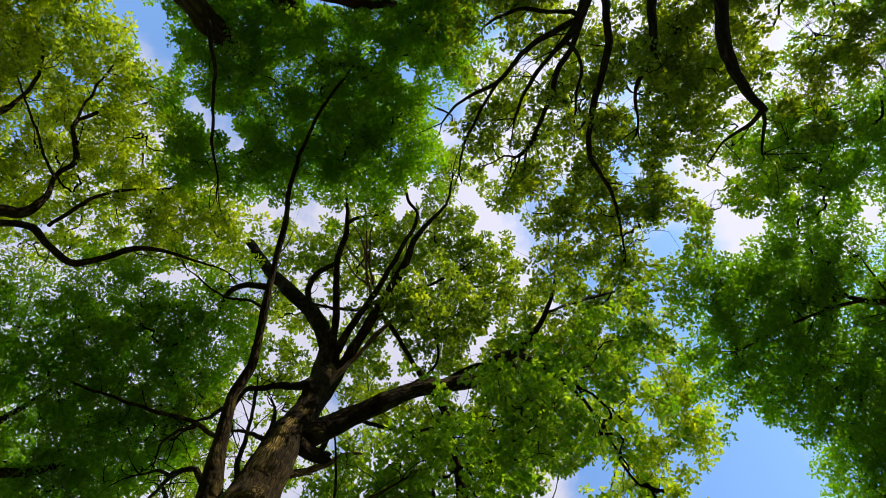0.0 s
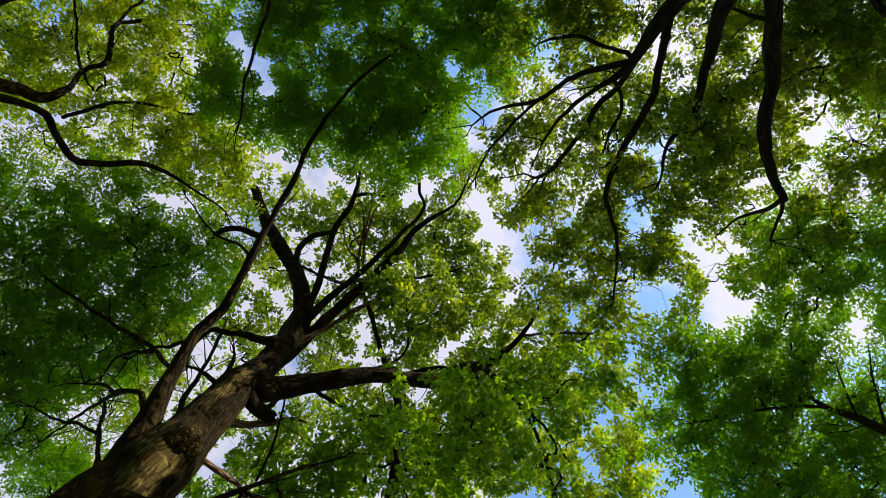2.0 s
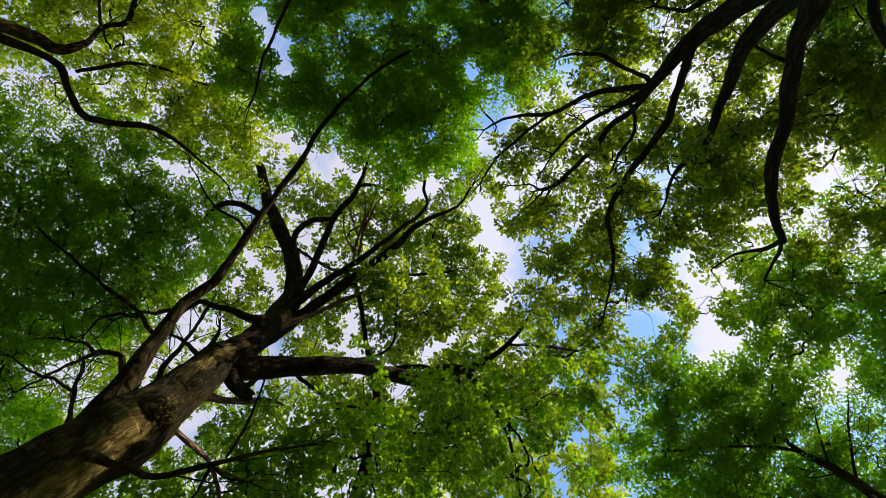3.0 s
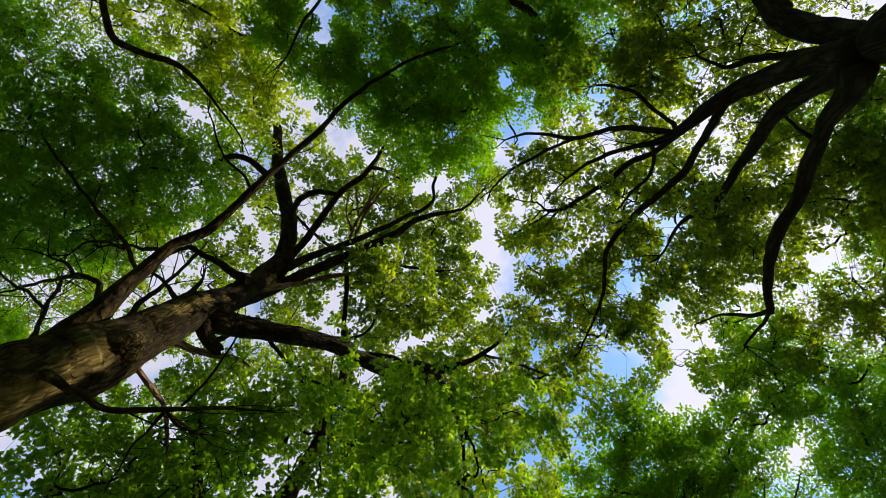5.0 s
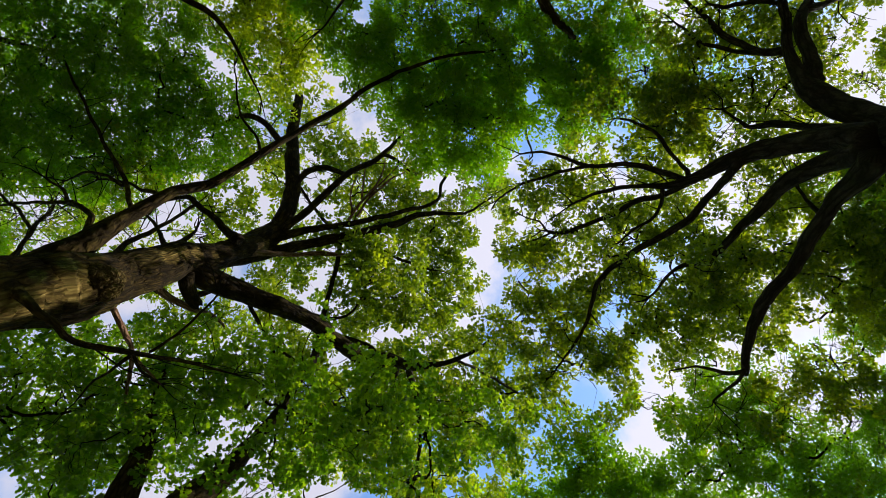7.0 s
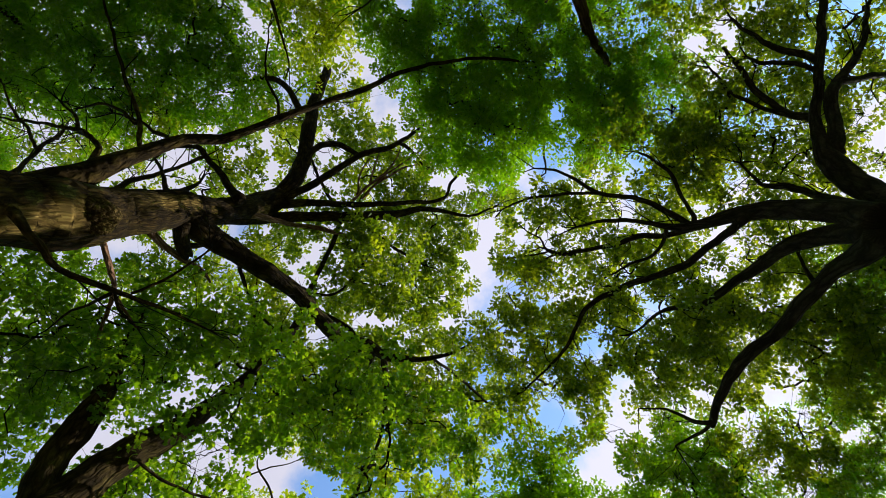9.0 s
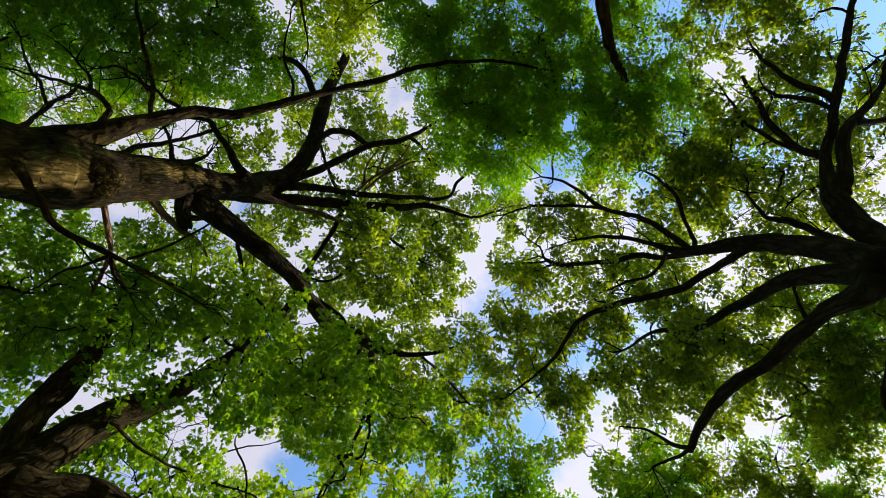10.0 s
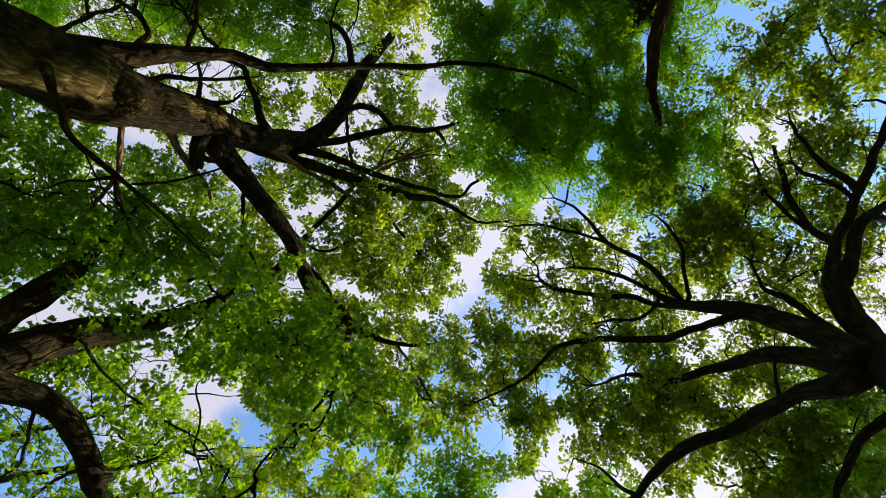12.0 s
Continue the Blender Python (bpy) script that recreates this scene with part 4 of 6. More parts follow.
great_oak.limb("a11c", "a9", "branch", [(-1.11, 3.01, 9.85, 0.045), (-0.33, 2.76, 10.75, 0.037), (-0.08, 2.41, 11.07, 0.026), (-0.34, 1.72, 11.50, 0.020)])
great_oak.limb("a12", "trunk", "dead", [(-2.54, 3.67, 7.30, 0.051), (-2.40, 3.89, 7.53, 0.043), (-2.17, 4.23, 7.87, 0.042), (-2.03, 4.44, 8.05, 0.036), (-1.84, 5.00, 8.40, 0.031), (-1.50, 5.95, 8.90, 0.017)])
great_oak.limb("a12b", "a12", "dead", [(-1.96, 4.49, 8.05, 0.026), (-1.72, 4.65, 8.26, 0.023), (-1.40, 4.84, 8.50, 0.011)])
great_oak.limb("a13", "trunk", "limb", [(-2.81, 3.63, 6.20, 0.072), (-2.48, 3.42, 6.00, 0.056), (-2.28, 3.38, 5.95, 0.042), (-2.14, 3.38, 6.00, 0.038), (-1.91, 3.47, 6.10, 0.035), (-1.64, 3.42, 6.30, 0.033), (-1.48, 3.39, 6.47, 0.032), (-1.31, 3.36, 6.67, 0.026), (-0.98, 3.31, 7.05, 0.021), (-0.59, 3.28, 7.45, 0.011)])
great_oak.limb("a13b", "a13", "branch", [(-1.47, 3.43, 6.47, 0.023), (-1.53, 3.79, 6.60, 0.017), (-1.61, 4.19, 6.74, 0.014), (-1.67, 4.76, 6.93, 0.007)])
great_oak.limb("a13c", "a13", "branch", [(-1.46, 3.43, 6.53, 0.017), (-1.33, 3.59, 6.68, 0.017), (-1.23, 3.65, 6.80, 0.015), (-1.09, 3.73, 6.93, 0.009)])
great_oak.limb("a13d", "a13", "branch", [(-1.40, 3.37, 6.67, 0.018), (-1.39, 3.12, 6.84, 0.018), (-1.39, 2.89, 6.98, 0.015), (-1.47, 2.51, 7.18, 0.012)])
great_oak.limb("a14", "trunk", "dead", [(-2.62, 3.67, 8.35, 0.068), (-2.40, 3.83, 8.71, 0.059), (-2.12, 3.91, 9.10, 0.053), (-1.88, 3.91, 9.41, 0.040), (-1.59, 4.02, 9.70, 0.020)])
great_oak.limb("a14b", "trunk", "limb", [(-2.46, 3.34, 8.65, 0.140), (-2.34, 3.52, 8.80, 0.130), (-2.23, 3.66, 8.95, 0.120), (-2.12, 3.77, 9.08, 0.105)], True)
great_oak.limb("a14c", "a14b", "branch", [(-2.24, 3.65, 9.00, 0.055), (-2.17, 3.61, 9.20, 0.052), (-2.20, 3.55, 9.50, 0.045), (-2.27, 3.45, 9.90, 0.035)], True)
great_oak.limb("a15", "trunk", "dead", [(-2.45, 2.86, 10.00, 0.082), (-1.91, 2.38, 10.96, 0.052), (-1.45, 1.91, 11.40, 0.054), (-0.76, 1.43, 11.90, 0.028)])
great_oak.limb("a16", "trunk", "limb", [(-3.14, 3.65, 7.90, 0.057), (-3.48, 3.57, 8.67, 0.042), (-3.69, 3.34, 9.44, 0.037), (-3.93, 2.98, 10.30, 0.035)])
great_oak.limb("a17", "trunk", "limb", [(-2.88, 3.16, 8.35, 0.049), (-3.21, 3.24, 8.72, 0.039), (-3.80, 3.39, 9.33, 0.029), (-4.20, 3.56, 9.70, 0.021)])
great_oak.limb("a18", "trunk", "limb", [(-3.02, 3.27, 8.90, 0.068), (-3.17, 3.18, 9.34, 0.046), (-3.30, 3.09, 9.70, 0.026)])
great_oak.limb("a19", "a1", "branch", [(-1.54, 1.31, 11.80, 0.049), (-0.93, 1.12, 12.21, 0.044), (-0.26, 0.91, 12.62, 0.038), (0.55, 0.55, 13.10, 0.024)])
great_oak.limb("a21e", "a1", "dead", [(-1.86, 0.91, 11.85, 0.034), (-2.24, 0.56, 12.00, 0.021), (-2.52, 0.16, 12.20, 0.014)])
great_oak.limb("a21d", "a1", "dead", [(-1.93, 0.51, 11.95, 0.028), (-2.25, 0.20, 12.10, 0.021), (-2.57, -0.18, 12.30, 0.014)])
great_oak.limb("a21c", "a1", "dead", [(-1.87, 0.32, 11.95, 0.028), (-1.96, -0.26, 12.10, 0.021), (-1.99, -1.03, 12.30, 0.014)])
great_oak.limb("a21b", "a1", "dead", [(-1.71, 0.87, 11.80, 0.034), (-1.83, 0.37, 11.90, 0.028), (-1.87, -0.20, 12.10, 0.028), (-1.77, -0.77, 12.30, 0.014)])
great_oak.limb("a21", "a1", "dead", [(-1.77, 1.12, 11.75, 0.041), (-1.91, 0.59, 11.90, 0.035), (-2.01, 0.05, 12.10, 0.028), (-2.13, -0.35, 12.20, 0.021), (-2.36, -0.66, 12.30, 0.014)])
great_oak.burl(-2.52, 3.35, 6.90, 0.24)
great_oak.crown([(-3.94, -0.58, 13.40, 0.89), (-4.58, -0.02, 13.40, 0.65), (-2.32, -0.42, 13.40, 1.13), (-0.71, -0.34, 13.40, 1.13), (0.26, -1.23, 13.40, 0.65), (-1.36, -1.55, 13.40, 0.73), (-0.67, -2.41, 14.10, 0.68), (0.90, 0.47, 13.40, 0.81), (-0.39, 1.44, 13.40, 1.29), (1.87, 1.28, 13.40, 0.89), (2.84, 2.08, 13.40, 0.97), (1.23, 2.73, 13.40, 1.13)])
great_oak.crown([(3.65, 1.92, 13.40, 0.97), (4.78, 1.60, 13.40, 0.73), (1.23, 4.50, 13.40, 1.29), (2.68, 4.02, 13.40, 1.13), (4.29, 3.37, 13.40, 0.73), (2.20, 5.96, 13.40, 1.29), (3.65, 6.12, 13.40, 0.73), (-2.65, 0.63, 13.40, 0.65), (-4.91, 3.21, 13.40, 0.81), (-5.23, 1.92, 13.40, 0.73), (-5.71, 1.28, 13.40, 0.65), (-3.62, 1.92, 13.40, 0.48)])
great_oak.crown([(-2.32, 3.21, 13.40, 0.89), (-1.87, 4.20, 12.60, 0.68), (-0.36, 4.50, 12.60, 0.90), (0.23, 5.16, 12.10, 0.86), (-6.13, 3.29, 11.60, 0.68), (-3.89, 2.74, 11.60, 0.62), (-5.96, 4.50, 11.60, 0.48), (-7.92, 6.11, 11.60, 0.55), (-6.54, 6.13, 11.60, 0.48), (-1.50, 2.26, 11.60, 0.82), (-0.34, 1.73, 11.60, 0.96), (0.91, 1.58, 11.60, 0.96)])
great_oak.crown([(0.27, -0.18, 13.80, 0.75), (1.10, 0.48, 13.80, 0.75), (0.28, -2.51, 14.60, 0.62), (-0.23, -1.52, 13.80, 0.67), (-6.41, 0.48, 13.80, 0.50), (-4.74, 3.32, 13.80, 0.67), (-5.74, 2.99, 13.80, 0.67), (-4.41, 4.66, 13.80, 0.58), (-2.74, 5.99, 13.80, 0.83), (-3.74, 6.66, 13.80, 0.58), (-6.74, 5.99, 13.80, 0.58), (-7.58, 6.49, 13.80, 0.67)])
great_oak.crown([(-5.57, 6.49, 13.80, 0.50), (5.61, 2.65, 13.80, 0.67), (3.60, 2.99, 13.80, 0.83), (-8.98, 9.05, 14.40, 0.70), (-7.75, 7.02, 14.40, 0.53), (-7.33, 4.55, 14.40, 0.53), (-5.20, 6.35, 14.40, 0.39), (-4.05, 8.07, 14.40, 0.70), (-5.22, 9.30, 14.40, 0.44), (-4.77, 3.85, 14.40, 0.44), (-4.94, 2.40, 14.40, 0.53)])
grow_leaves(great_oak, OAK_LEAF, OAK_SHAPE, 0.10, 3.7, per_spray=48, spray=0.185, crowd=5.0)

dark_oak = Tree("oak_tree", (3.05, -5.05, 0), "big oak with bark darkened as if backlit, forking low into heavy spreading limbs", "tree", BACKLIT_BARK, 23)
dark_oak.trunk([(3.05, -5.05, -0.15, 0.525), (2.94, -4.88, 1.89, 0.478), (2.83, -4.72, 4.00, 0.44), (2.74, -4.58, 5.50, 0.385), (2.70, -4.52, 5.95, 0.25)])
dark_oak.limb("b1", "trunk", "limb", [(2.62, -4.37, 6.10, 0.195), (2.55, -4.46, 6.52, 0.162), (2.46, -4.47, 6.92, 0.154), (2.35, -4.41, 7.33, 0.150), (2.30, -4.24, 7.74, 0.125), (2.29, -3.97, 8.16, 0.096), (2.19, -3.70, 8.54, 0.071), (1.96, -3.44, 8.91, 0.042), (1.64, -3.14, 9.32, 0.040), (1.42, -2.58, 9.80, 0.021)])
dark_oak.limb("b1a", "b1", "branch", [(2.27, -3.90, 8.60, 0.057), (1.96, -3.88, 9.02, 0.055), (1.51, -3.76, 9.58, 0.050), (1.14, -3.46, 10.11, 0.048), (0.68, -3.36, 10.52, 0.038), (0.20, -3.16, 10.94, 0.030), (-0.03, -2.92, 11.20, 0.019)])
dark_oak.limb("b1b", "b1a", "branch", [(1.14, -3.43, 10.00, 0.038), (0.82, -2.97, 10.49, 0.034), (0.49, -2.44, 10.96, 0.030), (0.38, -1.80, 11.40, 0.019)])
dark_oak.limb("b1c", "b1", "branch", [(2.24, -3.99, 8.60, 0.045), (2.00, -4.21, 8.91, 0.036), (1.51, -4.54, 9.46, 0.035), (1.08, -4.63, 9.89, 0.029), (0.81, -4.57, 10.20, 0.015)])
dark_oak.limb("b1d", "b1", "branch", [(2.40, -4.03, 8.60, 0.056), (2.35, -3.71, 9.13, 0.052), (2.22, -3.43, 9.56, 0.056), (2.17, -3.03, 10.00, 0.048), (1.95, -2.33, 10.70, 0.041), (1.58, -2.02, 11.10, 0.018)])
dark_oak.limb("b1e", "b1", "limb", [(2.32, -4.20, 7.60, 0.069), (2.57, -3.79, 8.16, 0.062), (2.80, -3.33, 8.65, 0.061), (2.78, -2.64, 9.26, 0.055), (2.92, -1.90, 9.79, 0.049), (3.61, -1.12, 10.34, 0.036), (3.91, -0.47, 10.71, 0.027), (4.16, 0.10, 11.00, 0.017)])
dark_oak.limb("b2", "trunk", "limb", [(2.68, -4.30, 6.10, 0.176), (2.74, -4.32, 6.50, 0.142), (2.80, -4.28, 6.94, 0.123), (2.89, -4.16, 7.32, 0.104), (3.16, -3.91, 7.85, 0.085), (3.40, -3.60, 8.29, 0.061), (3.59, -3.25, 8.71, 0.051), (3.50, -2.95, 9.07, 0.036), (3.77, -2.34, 9.60, 0.018)])
dark_oak.limb("b3", "trunk", "limb", [(2.71, -4.18, 6.00, 0.163), (2.88, -4.08, 6.24, 0.121), (3.05, -3.94, 6.48, 0.101), (3.44, -3.65, 6.89, 0.094), (3.77, -3.33, 7.23, 0.088), (4.03, -2.97, 7.54, 0.085), (4.34, -2.68, 7.78, 0.075), (4.80, -2.38, 8.04, 0.065), (5.13, -2.21, 8.20, 0.055)], True)
dark_oak.limb("b3b", "b3", "branch", [(5.03, -2.22, 8.10, 0.038), (5.00, -2.05, 8.31, 0.033), (4.82, -1.84, 8.67, 0.021), (4.73, -1.50, 9.00, 0.013)])
dark_oak.limb("b3c", "b3", "branch", [(5.03, -2.22, 8.10, 0.029), (5.28, -1.88, 8.39, 0.023), (5.40, -1.61, 8.60, 0.015)])
dark_oak.limb("b3d", "b3", "branch", [(3.51, -4.18, 7.20, 0.039), (3.39, -4.45, 7.55, 0.026), (3.27, -4.64, 7.80, 0.019)])
dark_oak.limb("b4", "trunk", "limb", [(2.78, -4.58, 6.10, 0.167), (2.60, -4.87, 6.50, 0.166), (2.39, -5.07, 6.90, 0.160), (2.15, -5.30, 7.25, 0.137), (1.84, -5.68, 7.60, 0.087), (1.58, -6.14, 7.90, 0.075), (1.29, -6.72, 8.20, 0.066), (0.96, -7.30, 8.50, 0.065), (0.59, -7.89, 8.80, 0.064), (0.11, -8.57, 9.10, 0.060), (-0.49, -9.48, 9.50, 0.048)])
dark_oak.limb("b4b", "b4", "branch", [(2.11, -5.38, 7.20, 0.091), (1.83, -5.85, 7.50, 0.090), (1.56, -6.27, 7.75, 0.085), (1.46, -6.61, 7.90, 0.084), (1.41, -7.04, 8.10, 0.068), (1.35, -7.61, 8.35, 0.056), (1.18, -8.18, 8.60, 0.045), (0.80, -8.94, 8.95, 0.035)])
dark_oak.limb("b4c", "b4", "branch", [(1.46, -6.72, 7.95, 0.060), (1.71, -7.50, 8.30, 0.054), (1.98, -8.39, 8.70, 0.053), (2.33, -9.56, 9.20, 0.041)])
dark_oak.limb("b4d", "b4", "branch", [(1.07, -7.08, 8.40, 0.056), (0.85, -7.11, 8.60, 0.056), (0.64, -7.04, 8.80, 0.053), (0.36, -7.14, 9.10, 0.044), (0.02, -7.26, 9.40, 0.037), (-0.35, -7.36, 9.70, 0.025)])
dark_oak.limb("b4e", "b4", "branch", [(1.21, -6.88, 8.30, 0.038), (0.90, -6.95, 8.70, 0.038), (0.62, -6.95, 9.20, 0.037), (0.40, -7.05, 9.50, 0.018)])
dark_oak.limb("b4f", "b4", "branch", [(1.72, -6.05, 7.90, 0.067), (1.50, -6.15, 8.40, 0.056), (1.09, -6.37, 8.90, 0.051), (0.61, -6.67, 9.30, 0.048), (0.02, -7.01, 9.80, 0.030)])
dark_oak.limb("b4g", "b4", "branch", [(1.54, -6.18, 8.40, 0.037), (1.14, -6.25, 9.00, 0.035), (0.76, -6.34, 9.40, 0.030), (0.20, -6.56, 9.80, 0.018)])
dark_oak.limb("b5", "trunk", "limb", [(2.86, -5.25, 5.00, 0.164), (3.04, -5.30, 5.71, 0.120), (3.29, -5.10, 6.18, 0.087), (3.61, -4.92, 6.47, 0.065), (3.96, -4.75, 6.71, 0.055), (4.52, -4.66, 6.96, 0.048), (5.19, -4.67, 7.20, 0.037)], True)
dark_oak.limb("b6", "trunk", "limb", [(2.57, -4.54, 6.30, 0.084), (2.53, -4.84, 6.97, 0.057), (2.45, -4.99, 7.47, 0.053), (2.35, -5.07, 7.87, 0.054), (2.25, -5.09, 8.27, 0.034), (1.89, -5.35, 8.80, 0.019)])
dark_oak.limb("b7", "b1", "branch", [(2.18, -3.67, 8.90, 0.037), (2.68, -3.53, 9.55, 0.033), (2.79, -3.20, 10.25, 0.027), (3.00, -2.72, 11.00, 0.017)])
dark_oak.limb("b8c", "b1d", "branch", [(1.94, -2.43, 10.95, 0.032), (1.89, -1.88, 11.10, 0.026), (1.90, -1.42, 11.20, 0.013)])
dark_oak.limb("b8b", "b1d", "branch", [(1.75, -2.13, 11.00, 0.026), (1.60, -1.74, 11.10, 0.019), (1.41, -1.27, 11.20, 0.013)])
dark_oak.limb("b8", "b1d", "branch", [(2.14, -2.57, 10.90, 0.038), (1.73, -2.09, 11.00, 0.032), (1.41, -2.13, 11.10, 0.019), (1.05, -1.97, 11.20, 0.013)])
dark_oak.crown([(3.46, -1.18, 11.10, 1.04), (2.29, -1.57, 11.10, 0.71), (4.50, -0.27, 11.10, 0.97), (5.15, -1.44, 11.10, 0.78), (4.11, -2.48, 11.10, 0.97), (2.81, -3.26, 11.10, 0.71), (1.90, -4.04, 11.10, 0.55), (1.31, -2.81, 11.10, 0.55), (1.64, -5.08, 11.10, 0.45), (2.81, -5.08, 11.10, 0.62), (4.76, -3.78, 11.10, 1.04), (5.80, -2.74, 11.10, 0.91)])
dark_oak.crown([(6.06, -4.69, 11.10, 1.04), (5.15, -5.60, 11.10, 0.91), (6.19, -0.21, 11.10, 0.52), (6.06, -1.25, 11.10, 0.52), (4.76, 0.77, 11.10, 0.58), (3.59, 0.25, 11.10, 0.65), (2.29, -0.53, 11.10, 0.45), (2.55, 0.51, 11.10, 0.58), (7.09, -2.48, 11.10, 0.71), (7.22, -1.44, 11.10, 0.58), (6.96, -5.34, 11.10, 0.65), (1.41, -5.32, 9.80, 0.56)])
dark_oak.crown([(1.25, -6.52, 9.80, 0.90), (2.46, -7.15, 9.80, 0.79), (0.64, -7.45, 9.80, 0.90), (1.03, -9.14, 9.80, 0.79), (2.90, -8.69, 9.80, 0.56), (1.99, -9.38, 9.80, 0.56), (4.84, -4.28, 9.80, 0.67), (5.59, -5.21, 9.80, 0.79), (6.06, -6.33, 9.80, 0.79), (6.92, -5.52, 9.80, 0.67), (7.19, -4.22, 9.80, 0.56), (7.42, -3.09, 9.80, 0.79)])
dark_oak.crown([(8.44, -4.16, 9.80, 0.79), (8.61, -5.48, 9.80, 0.56), (7.39, -6.22, 9.80, 0.56), (-0.41, -7.69, 9.80, 0.67), (0.01, -6.47, 9.80, 0.56), (-1.54, -7.12, 9.80, 0.79), (-2.00, -8.04, 9.80, 0.67), (-0.76, -8.49, 9.80, 0.67), (-1.68, -9.38, 9.80, 0.67), (-0.21, -7.43, 9.80, 0.56), (2.29, -8.60, 9.80, 0.56), (1.39, -1.46, 11.20, 0.37)])
dark_oak.crown([(1.98, -1.00, 11.20, 0.37), (2.18, -1.98, 11.20, 0.53), (1.13, -2.25, 11.20, 0.37), (0.87, -3.03, 11.20, 0.34), (0.80, -4.08, 11.20, 0.26), (1.52, -3.30, 11.20, 0.47), (4.02, -3.69, 11.20, 0.66), (3.62, -4.48, 11.20, 0.66), (-2.37, -6.87, 10.00, 0.57), (0.58, -5.04, 10.00, 0.52), (1.51, -5.44, 10.00, 0.63), (1.86, -6.34, 10.00, 0.63)])
dark_oak.crown([(2.58, -7.29, 10.00, 0.52), (0.86, -6.18, 10.00, 0.57), (5.88, -6.11, 10.00, 0.69), (6.58, -6.84, 10.00, 0.69), (5.47, -7.94, 10.00, 0.63), (7.47, -7.80, 10.00, 0.69), (5.28, -6.73, 10.00, 0.52), (4.77, -4.73, 10.00, 0.63), (4.70, -3.52, 10.00, 0.63), (3.97, -5.52, 10.00, 0.46), (3.91, -4.30, 10.00, 0.52), (6.66, -6.20, 10.00, 0.63)])
dark_oak.crown([(6.71, -4.94, 10.00, 0.52), (5.80, -3.89, 10.00, 0.57), (6.25, -7.54, 10.00, 0.57), (4.51, -7.64, 10.00, 0.46), (3.17, -7.04, 10.40, 0.54), (3.71, -7.76, 10.40, 0.42), (2.68, -6.16, 10.40, 0.54), (3.84, -9.33, 10.40, 0.66), (4.58, -9.10, 10.40, 0.48), (3.93, -5.83, 10.40, 0.42), (4.84, -6.31, 10.40, 0.48), (4.97, -7.43, 10.40, 0.36)])
dark_oak.crown([(3.37, -9.59, 11.00, 0.51), (4.32, -9.73, 11.00, 0.46), (4.48, -10.57, 11.00, 0.51), (2.50, -9.17, 11.00, 0.51), (-2.15, -9.39, 10.80, 0.57), (-1.06, -10.23, 10.80, 0.57), (-1.00, -7.84, 10.80, 0.50), (-0.05, -9.63, 10.80, 0.50), (-2.68, -7.15, 10.80, 0.44)])
dark_oak.crown([(3.37, -3.18, 8.30, 0.28), (2.68, -2.39, 9.10, 0.28)])
dark_oak.crown([(-2.43, -8.87, 10.60, 0.50), (-1.61, -9.73, 10.60, 0.50), (-2.20, -10.36, 10.60, 0.50), (-1.25, -9.14, 10.60, 0.40)])
grow_leaves(dark_oak, OAK_LEAF, OAK_SHAPE, 0.09, 4.4, thin=0.17, crowd=6.0, per_spray=44, spray=0.17)

low_oak = Tree("oak_tree", (0.25, 6.75, 0), "oak with three stout limbs and low leafy boughs", "tree", OAK_BARK, 37)
low_oak.trunk([(0.25, 6.75, -0.15, 0.414), (0.26, 6.54, 2.04, 0.378), (0.26, 6.29, 4.42, 0.355), (0.27, 6.05, 6.80, 0.331), (0.27, 5.99, 7.15, 0.249)])
low_oak.limb("c1", "trunk", "limb", [(0.20, 5.98, 6.70, 0.210), (-0.24, 5.98, 7.29, 0.202), (-0.45, 5.84, 7.69, 0.205), (-0.65, 5.67, 8.02, 0.171), (-0.92, 5.50, 8.32, 0.133), (-1.19, 5.32, 8.59, 0.104), (-1.52, 5.04, 8.92, 0.065), (-1.78, 4.76, 9.20, 0.038)])
low_oak.limb("c2", "trunk", "limb", [(0.28, 5.97, 6.70, 0.272), (0.20, 5.93, 7.11, 0.275), (0.28, 5.76, 7.63, 0.258), (0.30, 5.41, 8.22, 0.237), (0.37, 5.13, 8.57, 0.182), (0.39, 4.65, 9.04, 0.143), (0.31, 4.20, 9.42, 0.091), (0.16, 3.67, 9.80, 0.051)])
low_oak.limb("c3", "trunk", "limb", [(0.31, 5.90, 6.60, 0.201), (0.59, 5.78, 6.86, 0.180), (0.87, 5.65, 7.09, 0.167), (1.33, 5.56, 7.35, 0.153), (1.92, 5.68, 7.59, 0.146), (2.42, 5.87, 7.77, 0.137), (3.03, 6.05, 7.98, 0.117), (3.69, 6.18, 8.20, 0.087)])
low_oak.limb("c3b", "c3", "branch", [(0.98, 5.58, 7.00, 0.029), (1.42, 6.18, 7.38, 0.022), (1.89, 6.83, 7.76, 0.022), (2.08, 7.35, 8.00, 0.013)])
low_oak.limb("c3c", "c3", "branch", [(2.02, 5.57, 7.50, 0.037), (2.30, 5.48, 7.70, 0.028), (2.43, 5.23, 7.96, 0.025), (2.43, 4.98, 8.20, 0.013)])
low_oak.limb("c3d", "c3", "branch", [(2.36, 5.69, 7.60, 0.086), (2.48, 5.71, 7.82, 0.075), (2.51, 5.71, 7.90, 0.056)], True)
low_oak.limb("c3e", "c3", "branch", [(2.11, 5.72, 7.50, 0.032), (2.30, 6.44, 7.81, 0.025), (2.64, 7.36, 8.20, 0.018)])
